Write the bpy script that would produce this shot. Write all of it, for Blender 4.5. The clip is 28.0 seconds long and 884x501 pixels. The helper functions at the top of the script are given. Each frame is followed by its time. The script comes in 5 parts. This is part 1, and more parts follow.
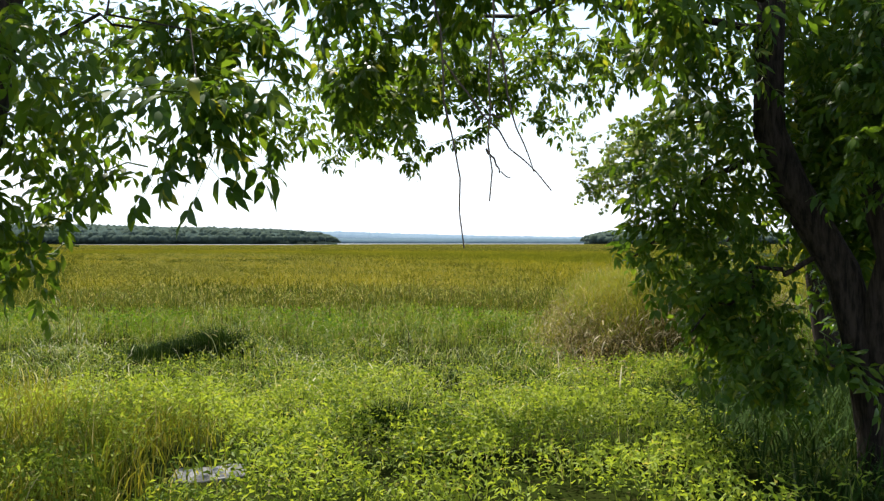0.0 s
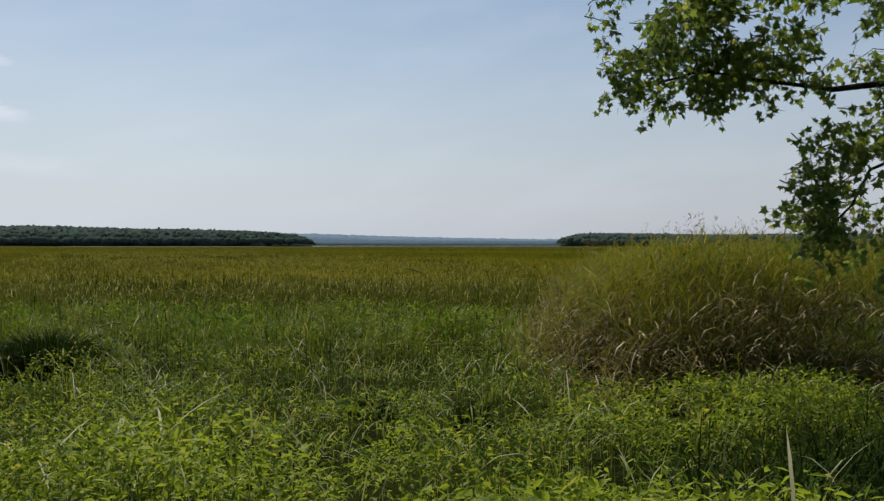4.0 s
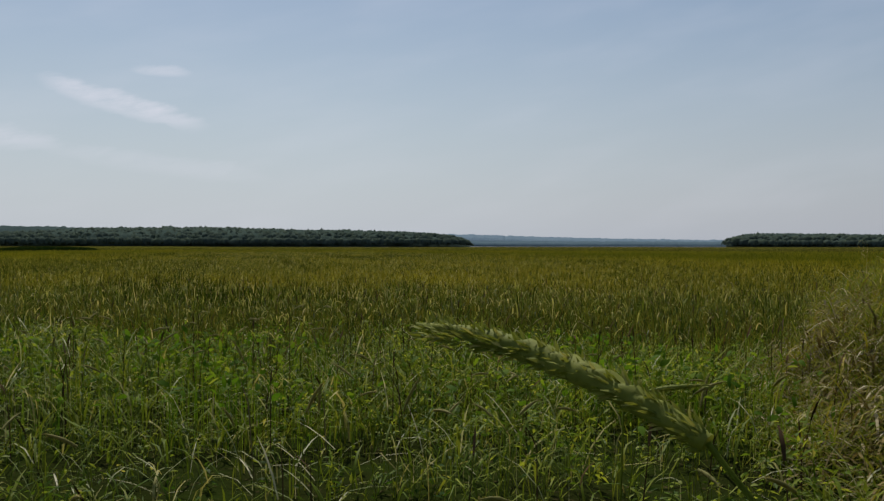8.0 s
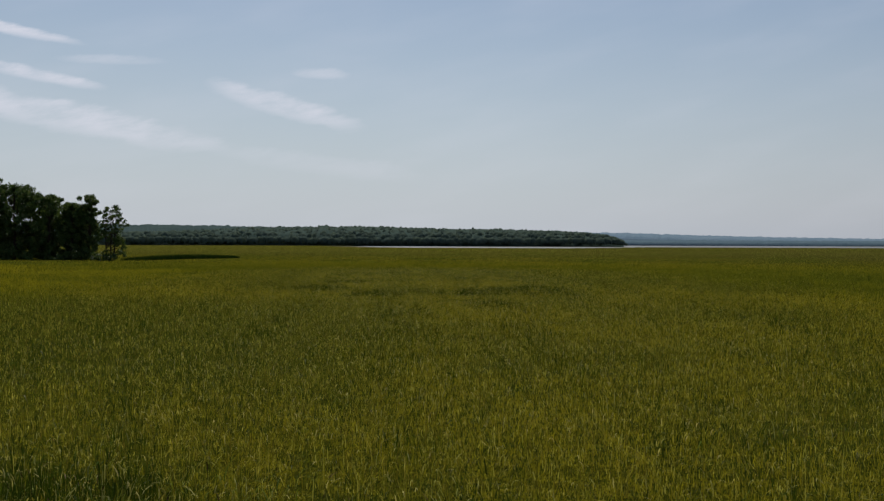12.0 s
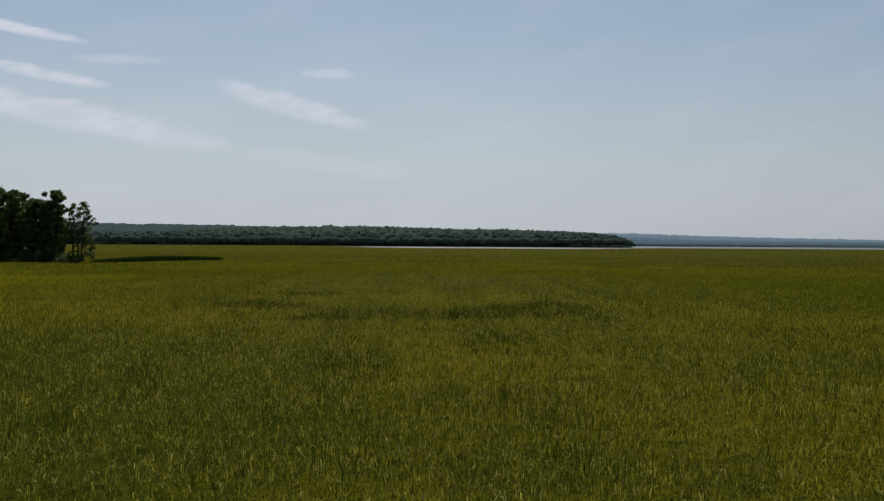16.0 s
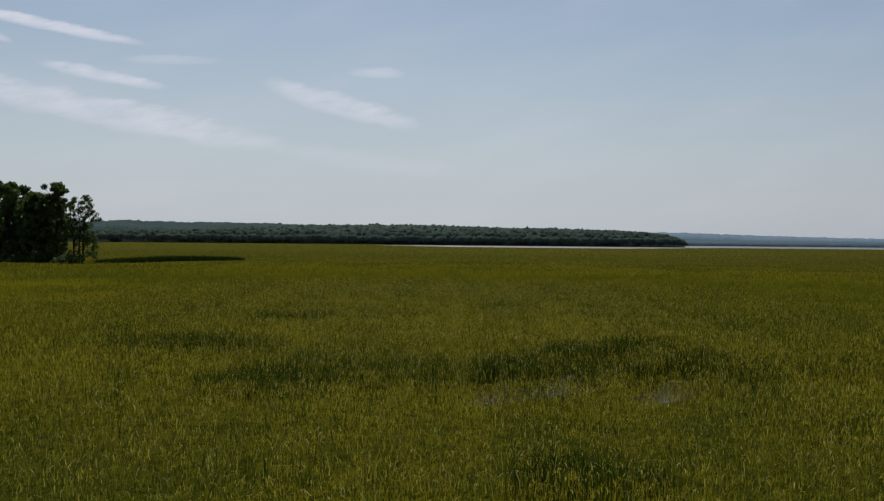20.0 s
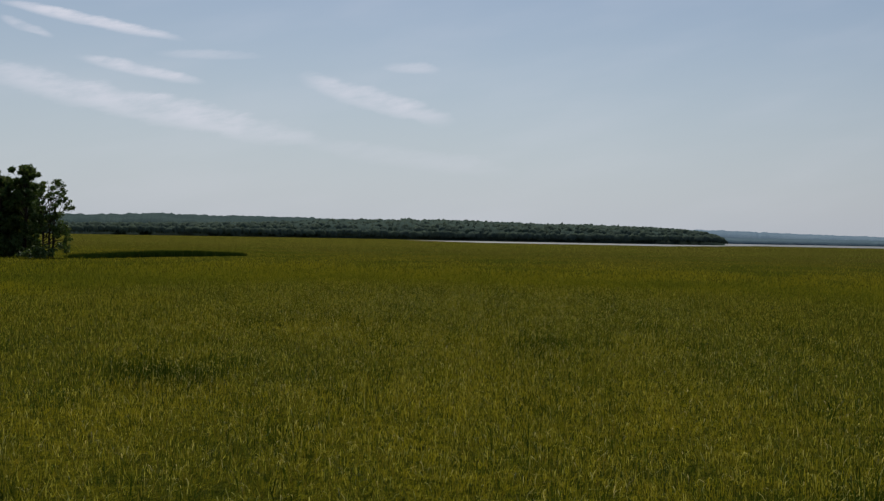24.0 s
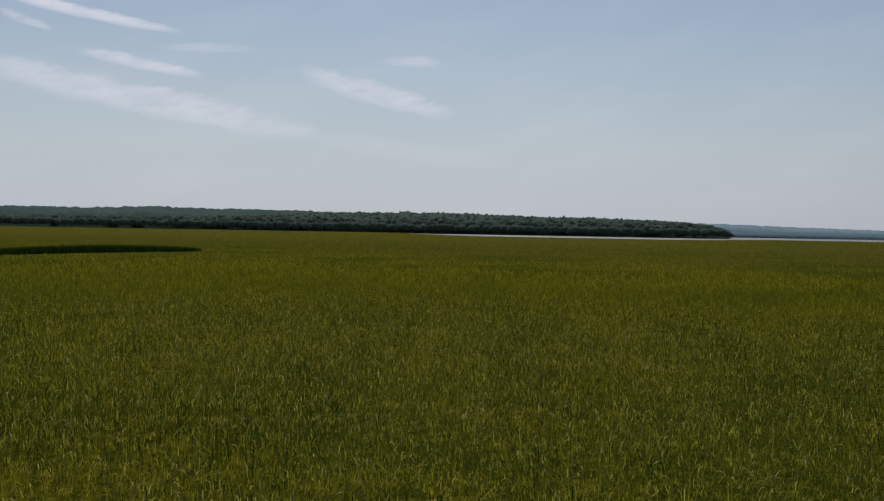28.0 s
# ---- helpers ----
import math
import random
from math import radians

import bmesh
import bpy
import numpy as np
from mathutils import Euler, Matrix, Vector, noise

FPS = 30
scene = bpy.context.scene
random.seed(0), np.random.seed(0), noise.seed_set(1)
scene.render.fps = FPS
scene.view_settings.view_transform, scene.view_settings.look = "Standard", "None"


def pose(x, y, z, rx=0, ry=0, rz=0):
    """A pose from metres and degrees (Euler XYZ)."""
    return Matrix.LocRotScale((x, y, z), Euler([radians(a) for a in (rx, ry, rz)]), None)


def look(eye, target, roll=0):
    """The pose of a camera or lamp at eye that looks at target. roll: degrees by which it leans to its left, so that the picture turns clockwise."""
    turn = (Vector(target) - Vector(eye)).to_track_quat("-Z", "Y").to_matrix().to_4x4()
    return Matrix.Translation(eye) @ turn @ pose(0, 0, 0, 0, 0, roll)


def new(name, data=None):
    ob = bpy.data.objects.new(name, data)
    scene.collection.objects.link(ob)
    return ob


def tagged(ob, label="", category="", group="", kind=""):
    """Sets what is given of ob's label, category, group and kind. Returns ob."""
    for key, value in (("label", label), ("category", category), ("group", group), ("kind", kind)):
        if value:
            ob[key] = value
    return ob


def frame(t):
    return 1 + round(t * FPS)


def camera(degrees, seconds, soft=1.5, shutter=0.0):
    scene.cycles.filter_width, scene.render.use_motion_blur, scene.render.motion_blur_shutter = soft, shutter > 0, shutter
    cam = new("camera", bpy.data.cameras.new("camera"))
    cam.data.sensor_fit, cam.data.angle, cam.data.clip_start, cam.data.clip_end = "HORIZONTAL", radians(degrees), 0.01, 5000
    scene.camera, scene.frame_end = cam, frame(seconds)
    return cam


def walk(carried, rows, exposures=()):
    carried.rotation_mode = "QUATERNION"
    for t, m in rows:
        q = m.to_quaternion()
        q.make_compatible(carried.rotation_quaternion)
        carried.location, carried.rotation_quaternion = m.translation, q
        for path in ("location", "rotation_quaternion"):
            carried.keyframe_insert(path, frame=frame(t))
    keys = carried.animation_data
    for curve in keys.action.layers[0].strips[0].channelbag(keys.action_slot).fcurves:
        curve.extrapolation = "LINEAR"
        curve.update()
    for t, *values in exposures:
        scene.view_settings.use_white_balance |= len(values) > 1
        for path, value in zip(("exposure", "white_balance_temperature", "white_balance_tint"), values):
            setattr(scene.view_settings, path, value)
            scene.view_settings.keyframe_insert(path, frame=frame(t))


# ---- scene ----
cam = camera(48.5, 28.0, 1.35)
PATH = (
    (0.0, -0.367, 6.142, 2.501, 89.534, 0.003, -0.006),
    (0.5, -0.315, 6.784, 2.495, 89.543, 0.004, -0.116),
    (1.0, -0.276, 7.431, 2.426, 89.550, 0.004, -0.226),
    (1.5, -0.246, 8.075, 2.276, 89.590, 0.006, -0.460),
    (2.0, -0.199, 8.725, 2.144, 89.589, -0.003, -0.522),
    (2.5, -0.165, 9.404, 2.106, 89.623, -0.004, -0.784),
    (4.5, 0.091, 12.111, 2.022, 89.680, -0.015, -1.451),
    (5.0, 0.131, 12.861, 2.002, 89.697, -0.011, -1.471),
    (5.5, 0.146, 13.672, 1.969, 89.771, 0.012, 0.509),
    (6.0, 0.159, 14.535, 1.948, 89.770, -0.003, 3.123),
    (6.5, 0.145, 15.437, 1.903, 89.765, -0.014, 5.420),
    (7.0, 0.107, 16.380, 1.912, 89.749, -0.028, 7.742),
    (7.5, 0.057, 17.363, 1.932, 89.740, -0.040, 7.845),
    (8.0, 0.009, 18.381, 1.919, 89.724, -0.052, 7.804),
    (8.5, -0.040, 19.432, 1.950, 89.721, -0.059, 7.818),
    (9.0, -0.093, 20.515, 2.281, 89.706, -0.072, 7.763),
    (9.5, -0.161, 21.618, 2.779, 89.690, -0.076, 7.761),
    (10.0, -0.250, 22.751, 3.101, 89.654, -0.084, 7.778),
    (10.5, -0.366, 23.978, 3.294, 89.653, -0.103, 8.040),
    (11.0, -0.528, 25.293, 3.458, 89.635, -0.120, 9.235),
    (11.5, -0.723, 26.689, 3.599, 89.597, -0.146, 12.987),
    (12.0, -0.939, 28.152, 3.751, 89.580, -0.176, 16.683),
    (12.5, -1.181, 29.636, 3.870, 89.575, -0.192, 16.808),
    (14.5, -2.526, 36.071, 3.983, 89.586, -0.269, 16.959),
    (15.0, -2.976, 37.789, 3.959, 89.585, -0.292, 17.017),
    (15.5, -3.444, 39.533, 3.906, 89.594, -0.302, 17.004),
    (16.0, -3.922, 41.324, 3.908, 89.584, -0.327, 17.065),
    (16.5, -4.419, 43.153, 3.944, 89.609, -0.343, 17.038),
    (17.0, -4.931, 45.010, 4.000, 89.575, -0.358, 17.122),
    (17.5, -5.455, 46.887, 4.017, 89.619, -0.383, 17.156),
    (18.0, -5.990, 48.807, 4.002, 89.592, -0.418, 17.231),
    (18.5, -6.547, 50.781, 3.965, 89.612, -0.433, 17.203),
    (19.0, -7.107, 52.825, 3.982, 89.561, -0.464, 17.558),
    (19.5, -7.676, 54.902, 3.990, 89.521, -0.476, 19.533),
    (20.0, -8.263, 56.971, 3.979, 89.494, -0.499, 19.855),
    (20.5, -8.865, 59.029, 3.960, 89.487, -0.591, 20.105),
    (21.0, -9.481, 61.079, 3.956, 89.438, -0.679, 21.025),
    (21.5, -10.126, 63.119, 3.945, 89.393, -0.769, 21.779),
    (22.0, -10.808, 65.162, 3.938, 89.357, -0.845, 21.758),
    (22.5, -11.502, 67.216, 3.927, 89.311, -0.913, 21.730),
    (24.5, -14.498, 76.259, 3.929, 89.137, -0.985, 21.813),
    (25.0, -15.354, 78.685, 3.922, 89.059, -0.981, 21.803),
    (25.5, -16.227, 81.142, 3.878, 89.050, -1.003, 21.810),
    (26.0, -17.127, 83.613, 3.854, 89.002, -1.004, 21.844),
    (26.5, -18.037, 86.093, 3.793, 88.976, -0.999, 21.846),
    (27.0, -18.943, 88.600, 3.767, 88.910, -1.000, 21.878),
    (27.5, -19.850, 91.121, 3.744, 88.914, -0.999, 21.866),
    (28.0, -20.750, 93.656, 3.740, 88.838, -0.994, 21.825),
)
EXPOSURES = ((0.0, 1.68), (1.0, 1.32), (2.0, 0.87), (2.5, 0.68), (4.5, 0.25), (5.5, 0.15), (8.0, 0.08), (12.0, 0.05), (17.0, 0.02), (28.0, 0.01))
walk(cam, [(t, pose(*p)) for t, *p in PATH], EXPOSURES)

# ---- daylight ----
SUN_AZ, SUN_EL = -25.0, 56.0          # degrees right of +y, and above the horizon
sun = new("sun", bpy.data.lights.new("sun", "SUN"))
sun.data.energy, sun.data.angle, sun.data.color = 3.4, radians(0.8), (1.0, 0.94, 0.84)
sa, se = radians(SUN_AZ), radians(SUN_EL)
sun.matrix_world = look((0, 0, 60), (-math.sin(sa) * math.cos(se), -math.cos(sa) * math.cos(se), 60 - math.sin(se)))

world = bpy.data.worlds.new("hazy_sky")
scene.world = world
world.use_nodes = True
wt = world.node_tree
wt.nodes.clear()


def node(nt, kind, sets=(), **props):
    n = nt.nodes.new(kind)
    for k, v in props.items():
        setattr(n, k, v)
    for k, v in dict(sets).items():
        if isinstance(v, bpy.types.NodeSocket):
            nt.links.new(v, n.inputs[k])
        else:
            n.inputs[k].default_value = v
    return n


def mth(nt, op, a, b=0.0, c=0.0, clamp=False):
    n = nt.nodes.new("ShaderNodeMath")
    n.operation, n.use_clamp = op, clamp
    for i, v in enumerate((a, b, c)):
        if isinstance(v, bpy.types.NodeSocket):
            nt.links.new(v, n.inputs[i])
        else:
            n.inputs[i].default_value = v
    return n.outputs[0]


def mixc(nt, fac, a, b, blend="MIX"):
    n = nt.nodes.new("ShaderNodeMix")
    n.data_type, n.blend_type = "RGBA", blend
    for i, v in ((0, fac), (6, a), (7, b)):
        if isinstance(v, bpy.types.NodeSocket):
            nt.links.new(v, n.inputs[i])
        elif i == 0:
            n.inputs[0].default_value = v
        else:
            n.inputs[i].default_value = (*v, 1)
    return n.outputs[2]


def smooth(nt, v, lo, hi, a=0.0, b=1.0):
    n = nt.nodes.new("ShaderNodeMapRange")
    n.interpolation_type = "SMOOTHSTEP"
    nt.links.new(v, n.inputs[0])
    for i, q in enumerate((lo, hi, a, b)):
        n.inputs[i + 1].default_value = q
    return n.outputs[0]


# Cirrus streaks: azimuth and elevation of both ends in degrees, half width, strength.
CIRRUS = (
    (46.1, 11.95, 37.1, 10.8, 0.30, 0.9), (46.1, 11.1, 43.6, 10.4, 0.25, 0.55),
    (42.1, 9.4, 35.8, 8.5, 0.32, 0.75), (38.0, 9.9, 32.4, 10.1, 0.25, 0.3),
    (47.5, 8.4, 29.1, 5.4, 0.80, 0.65), (29.9, 8.9, 21.6, 6.75, 0.62, 0.68),
    (25.4, 9.75, 22.2, 9.65, 0.3, 0.45), (30.0, 5.3, 18.0, 3.9, 0.6, 0.18),
)


def build_sky():
    nt = wt
    sky = node(nt, "ShaderNodeTexSky", sky_type="NISHITA", sun_disc=False, sun_elevation=se,
               sun_rotation=sa, altitude=300.0, air_density=1.15, dust_density=1.4, ozone_density=2.0)
    co = node(nt, "ShaderNodeTexCoord")
    sep = node(nt, "ShaderNodeSeparateXYZ", {0: co.outputs["Generated"]})
    x, y, z = sep.outputs
    az = mth(nt, "MULTIPLY", mth(nt, "ARCTAN2", mth(nt, "MULTIPLY", x, -1.0), y), 57.29578)
    el = mth(nt, "MULTIPLY", mth(nt, "ARCSINE", z), 57.29578)
    flat = node(nt, "ShaderNodeCombineXYZ", {0: mth(nt, "MULTIPLY", az, 0.28), 1: mth(nt, "MULTIPLY_ADD", az, 0.18, el)})
    nz = node(nt, "ShaderNodeTexNoise", {"Vector": flat.outputs[0], "Scale": 1.15, "Detail": 7.0, "Roughness": 0.66})
    nb = node(nt, "ShaderNodeTexNoise", {"Vector": flat.outputs[0], "Scale": 0.35, "Detail": 3.0})
    wob = mth(nt, "MULTIPLY_ADD", nz.outputs[0], 1.1, -0.55)
    total = None
    for a0, e0, a1, e1, half, power in CIRRUS:
        ca, ce, da, de = (a0 + a1) / 2, (e0 + e1) / 2, (a1 - a0) / 2, (e1 - e0) / 2
        length = math.hypot(da, de)
        ua, ue = da / length, de / length
        pa = mth(nt, "SUBTRACT", az, ca)
        pe = mth(nt, "SUBTRACT", el, ce)
        along = mth(nt, "MULTIPLY_ADD", pa, ua / length, mth(nt, "MULTIPLY", pe, ue / length))
        across = mth(nt, "MULTIPLY_ADD", pa, -ue / half, mth(nt, "MULTIPLY_ADD", pe, ua / half, mth(nt, "MULTIPLY", wob, 1.6)))
        r = mth(nt, "ADD", mth(nt, "POWER", mth(nt, "ABSOLUTE", along), 2.6), mth(nt, "MULTIPLY", across, across))
        body = mth(nt, "MULTIPLY", smooth(nt, r, 0.0, 1.5, 1.0, 0.0), power)
        total = body if total is None else mth(nt, "MAXIMUM", total, body)
    streak = mth(nt, "MULTIPLY", total, smooth(nt, nz.outputs[0], 0.26, 0.70, 0.25, 1.0))
    veil = mth(nt, "MULTIPLY", smooth(nt, nb.outputs[0], 0.4, 0.75), 0.10)
    haze = smooth(nt, el, -2.0, 16.0, 0.85, 0.10)
    base = mixc(nt, haze, sky.outputs[0], mixc(nt, smooth(nt, az, 20.0, -24.0), HAZE, DULL_HAZE))
    base = mixc(nt, veil, base, CLOUD)
    out = mixc(nt, streak, base, CLOUD)
    bg = node(nt, "ShaderNodeBackground", {0: out, 1: 0.068})
    nt.links.new(bg.outputs[0], node(nt, "ShaderNodeOutputWorld").inputs[0])


HAZE = (7.05, 7.88, 9.12)
DULL_HAZE = (5.85, 6.35, 7.45)
CLOUD = (10.0, 10.1, 11.3)
build_sky()


# ---- materials ----
def material(name):
    m = bpy.data.materials.new(name)
    m.use_nodes = True
    m.node_tree.nodes.clear()
    return m, m.node_tree


def finish(nt, colour, rough=0.6, trans=0.0, bump=None, bump_strength=0.3, bump_dist=0.02, spec=0.3, tcol=None, metallic=0.0):
    p = node(nt, "ShaderNodeBsdfPrincipled", {"Base Color": colour if isinstance(colour, bpy.types.NodeSocket) else (*colour, 1), "Roughness": rough,
                                              "Specular IOR Level": spec, "Metallic": metallic})
    if bump is not None:
        b = node(nt, "ShaderNodeBump", {"Height": bump, "Strength": bump_strength, "Distance": bump_dist})
        nt.links.new(b.outputs[0], p.inputs["Normal"])
    last = p.outputs[0]
    if trans:
        t = node(nt, "ShaderNodeBsdfTranslucent", {"Color": tcol if tcol is not None else (colour if isinstance(colour, bpy.types.NodeSocket) else (*colour, 1))})
        last = node(nt, "ShaderNodeMixShader", {0: trans, 1: last, 2: t.outputs[0]}).outputs[0]
    nt.links.new(last, node(nt, "ShaderNodeOutputMaterial").inputs[0])


def noise3(nt, scale, detail=3.0, vec=None, rough=0.55):
    sets = {"Scale": scale, "Detail": detail, "Roughness": rough}
    sets["Vector"] = vec if vec is not None else node(nt, "ShaderNodeNewGeometry").outputs["Position"]
    return node(nt, "ShaderNodeTexNoise", sets).outputs[0]


def island(nt):
    return node(nt, "ShaderNodeNewGeometry").outputs["Random Per Island"]


def obj_random(nt):
    return node(nt, "ShaderNodeObjectInfo").outputs["Random"]


def rice_colour(nt):
    """Golden rice with greener patches and a greener belt along the shore."""
    pos = node(nt, "ShaderNodeNewGeometry").outputs["Position"]
    sep = node(nt, "ShaderNodeSeparateXYZ", {0: pos})
    n1 = noise3(nt, 0.07, 3.0, pos)
    n2 = noise3(nt, 0.35, 2.0, pos)
    belt = smooth(nt, mth(nt, "MULTIPLY_ADD", n2, 5.0, sep.outputs[1]), 36.5, 42.0, 1.0, 0.0)
    patch = mth(nt, "MULTIPLY", smooth(nt, mth(nt, "MULTIPLY_ADD", n2, 0.5, n1), 0.70, 0.90), 0.7)
    beside = mth(nt, "SUBTRACT", 8.1, mth(nt, "MULTIPLY_ADD", sep.outputs[1], 0.29, sep.outputs[0]))
    beside = mth(nt, "MULTIPLY", smooth(nt, mth(nt, "MULTIPLY_ADD", n2, 4.0, beside), 2.0, 6.5), mth(nt, "MULTIPLY", smooth(nt, sep.outputs[1], 40.0, 48.0), smooth(nt, sep.outputs[1], 76.0, 66.0, 0.0, 0.75)))
    green = mth(nt, "MAXIMUM", mth(nt, "MAXIMUM", belt, beside), patch)
    olive = mth(nt, "MULTIPLY", smooth(nt, mth(nt, "MULTIPLY_ADD", n2, 8.0, mth(nt, "MULTIPLY_ADD", sep.outputs[0], 0.45, sep.outputs[1])), 86.0, 98.0), smooth(nt, sep.outputs[1], 175.0, 118.0))
    green = mth(nt, "MAXIMUM", green, mth(nt, "MULTIPLY", olive, smooth(nt, n2, 0.3, 0.62, 0.34, 0.80)))
    # Far rice is duller: shaded stalk sides and haze put into its colour.
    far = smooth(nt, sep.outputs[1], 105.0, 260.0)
    gold = mixc(nt, far, GOLD, FAR_SHADED_GOLD)
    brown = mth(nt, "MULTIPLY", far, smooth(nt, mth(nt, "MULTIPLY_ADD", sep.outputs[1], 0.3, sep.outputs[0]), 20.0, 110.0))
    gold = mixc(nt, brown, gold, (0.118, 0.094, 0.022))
    base = mixc(nt, green, gold, RICE_GREEN)
    n3 = noise3(nt, 0.9, 3.0, pos, 0.6)
    leafy = mth(nt, "MULTIPLY", smooth(nt, mth(nt, "MULTIPLY_ADD", n1, 0.4, n3), 0.68, 0.82), smooth(nt, sep.outputs[1], 160.0, 60.0, 0.15, 0.65))
    base = mixc(nt, leafy, base, (0.046, 0.074, 0.007))
    return base, belt


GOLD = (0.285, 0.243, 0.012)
FAR_SHADED_GOLD = (0.138, 0.114, 0.020)
RICE_GREEN = (0.088, 0.108, 0.010)

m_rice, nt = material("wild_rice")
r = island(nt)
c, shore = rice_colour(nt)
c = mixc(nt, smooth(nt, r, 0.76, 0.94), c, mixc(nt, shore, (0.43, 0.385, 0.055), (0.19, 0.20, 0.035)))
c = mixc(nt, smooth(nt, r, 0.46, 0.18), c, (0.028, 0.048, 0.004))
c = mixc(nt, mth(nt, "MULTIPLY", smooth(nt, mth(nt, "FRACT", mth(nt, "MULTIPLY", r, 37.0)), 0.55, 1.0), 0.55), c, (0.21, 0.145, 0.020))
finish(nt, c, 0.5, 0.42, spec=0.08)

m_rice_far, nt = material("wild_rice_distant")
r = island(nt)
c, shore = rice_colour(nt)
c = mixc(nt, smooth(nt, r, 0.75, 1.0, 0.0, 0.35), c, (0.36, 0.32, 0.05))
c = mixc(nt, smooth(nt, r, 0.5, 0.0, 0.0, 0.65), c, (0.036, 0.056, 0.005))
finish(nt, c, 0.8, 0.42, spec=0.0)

m_mat, nt = material("rice_undergrowth")
c, shore = rice_colour(nt)
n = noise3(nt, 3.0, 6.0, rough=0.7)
# Gap shade painted into the mat: deep nearby, weaker far out.
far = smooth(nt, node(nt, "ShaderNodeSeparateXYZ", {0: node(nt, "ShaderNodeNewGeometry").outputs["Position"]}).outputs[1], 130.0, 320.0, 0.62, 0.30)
comb = node(nt, "ShaderNodeMapping", {"Vector": node(nt, "ShaderNodeNewGeometry").outputs["Position"], "Rotation": (0, 0, radians(-16)), "Scale": (52.0, 9.0, 20.0)}).outputs[0]
blade_gaps = noise3(nt, 1.0, 3.0, comb, 0.6)
tuft = noise3(nt, 1.0, 3.0, node(nt, "ShaderNodeMapping", {"Vector": comb, "Scale": (0.33, 0.38, 0.3)}).outputs[0], 0.6)
# Pale blade streaks, then painted shade for the gaps between blades.
c = mixc(nt, smooth(nt, blade_gaps, 0.56, 0.70, 0.0, 0.8), c, (0.36, 0.33, 0.06))
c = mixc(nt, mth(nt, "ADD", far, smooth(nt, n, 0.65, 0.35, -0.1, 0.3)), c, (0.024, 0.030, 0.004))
c = mixc(nt, smooth(nt, blade_gaps, 0.52, 0.40, 0.0, 0.85), c, (0.012, 0.016, 0.002))
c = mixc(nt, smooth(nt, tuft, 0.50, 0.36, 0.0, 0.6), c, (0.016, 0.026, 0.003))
finish(nt, c, 1.0, bump=mth(nt, "MULTIPLY_ADD", blade_gaps, 0.12, n), bump_strength=0.7, bump_dist=0.35, spec=0.0)


def grass_material(name, low, mid, high, straw, straw_part=0.15, trans=0.4, rough=0.42, scale=0.9, spec=0.2, glow=(1.25, 1.15, 0.8), upper=None, spread=(0.3, 1.0)):
    m, nt = material(name)
    r = island(nt)
    n = noise3(nt, scale, 3.0)
    c = mixc(nt, smooth(nt, n, 0.34, 0.66), low, mid)
    c = mixc(nt, smooth(nt, r, spread[0], spread[1]), c, high)
    if upper:
        row = node(nt, "ShaderNodeSeparateXYZ", {0: node(nt, "ShaderNodeNewGeometry").outputs["Position"]}).outputs[1]
        side = node(nt, "ShaderNodeSeparateXYZ", {0: node(nt, "ShaderNodeNewGeometry").outputs["Position"]}).outputs[0]
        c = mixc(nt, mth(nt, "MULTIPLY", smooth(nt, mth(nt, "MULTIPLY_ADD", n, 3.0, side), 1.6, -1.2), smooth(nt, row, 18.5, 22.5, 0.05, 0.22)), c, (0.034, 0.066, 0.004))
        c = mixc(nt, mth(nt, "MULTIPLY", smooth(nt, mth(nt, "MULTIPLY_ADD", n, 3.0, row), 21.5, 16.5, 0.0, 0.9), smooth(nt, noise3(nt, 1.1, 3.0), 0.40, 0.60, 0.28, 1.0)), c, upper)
    c = mixc(nt, smooth(nt, mth(nt, "FRACT", mth(nt, "MULTIPLY", r, 23.0)), 1.0 - straw_part, 1.0 - straw_part * 0.5), c, straw)
    finish(nt, c, rough, trans, spec=spec, tcol=mixc(nt, 1.0, c, glow, "MULTIPLY"))
    return m


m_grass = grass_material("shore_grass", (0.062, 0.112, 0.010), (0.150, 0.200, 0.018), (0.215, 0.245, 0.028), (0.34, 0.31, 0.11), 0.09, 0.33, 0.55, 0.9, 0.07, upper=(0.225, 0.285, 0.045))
# Pale blades, with some of their silvery sun glint painted in.
m_nod = grass_material("nodding_blade", (0.18, 0.22, 0.07), (0.28, 0.30, 0.12), (0.42, 0.42, 0.24), (0.54, 0.50, 0.32), 0.25, 0.35, 0.5, 3.0, 0.15)
# Pale leaf tips; their sun glints are put into the colour.
m_tip = grass_material("rice_leaf_tip", (0.26, 0.27, 0.06), (0.34, 0.33, 0.09), (0.42, 0.39, 0.14), (0.46, 0.40, 0.16), 0.15, 0.4, 0.8, 3.0, 0.02)
m_dead = grass_material("dead_stem", (0.045, 0.028, 0.016), (0.07, 0.045, 0.022), (0.10, 0.06, 0.03), (0.18, 0.13, 0.07), 0.1, 0.0, 0.9, 3.0, 0.02)
m_weed = grass_material("broadleaf_weed", (0.032, 0.080, 0.007), (0.125, 0.190, 0.015), (0.29, 0.345, 0.036), (0.34, 0.33, 0.07), 0.04, 0.50, 0.5, 1.1, 0.10, upper=(0.255, 0.335, 0.034), spread=(0.45, 0.95))
m_arrow = grass_material("waterside_leaf", (0.045, 0.110, 0.007), (0.085, 0.165, 0.010), (0.15, 0.23, 0.016), (0.20, 0.25, 0.03), 0.04, 0.5, 0.6, 1.2, 0.04)
m_reed = grass_material("pool_reed", (0.016, 0.034, 0.003), (0.034, 0.058, 0.005), (0.062, 0.088, 0.009), (0.30, 0.29, 0.09), 0.06, 0.22, 0.8, 0.9, 0.02)
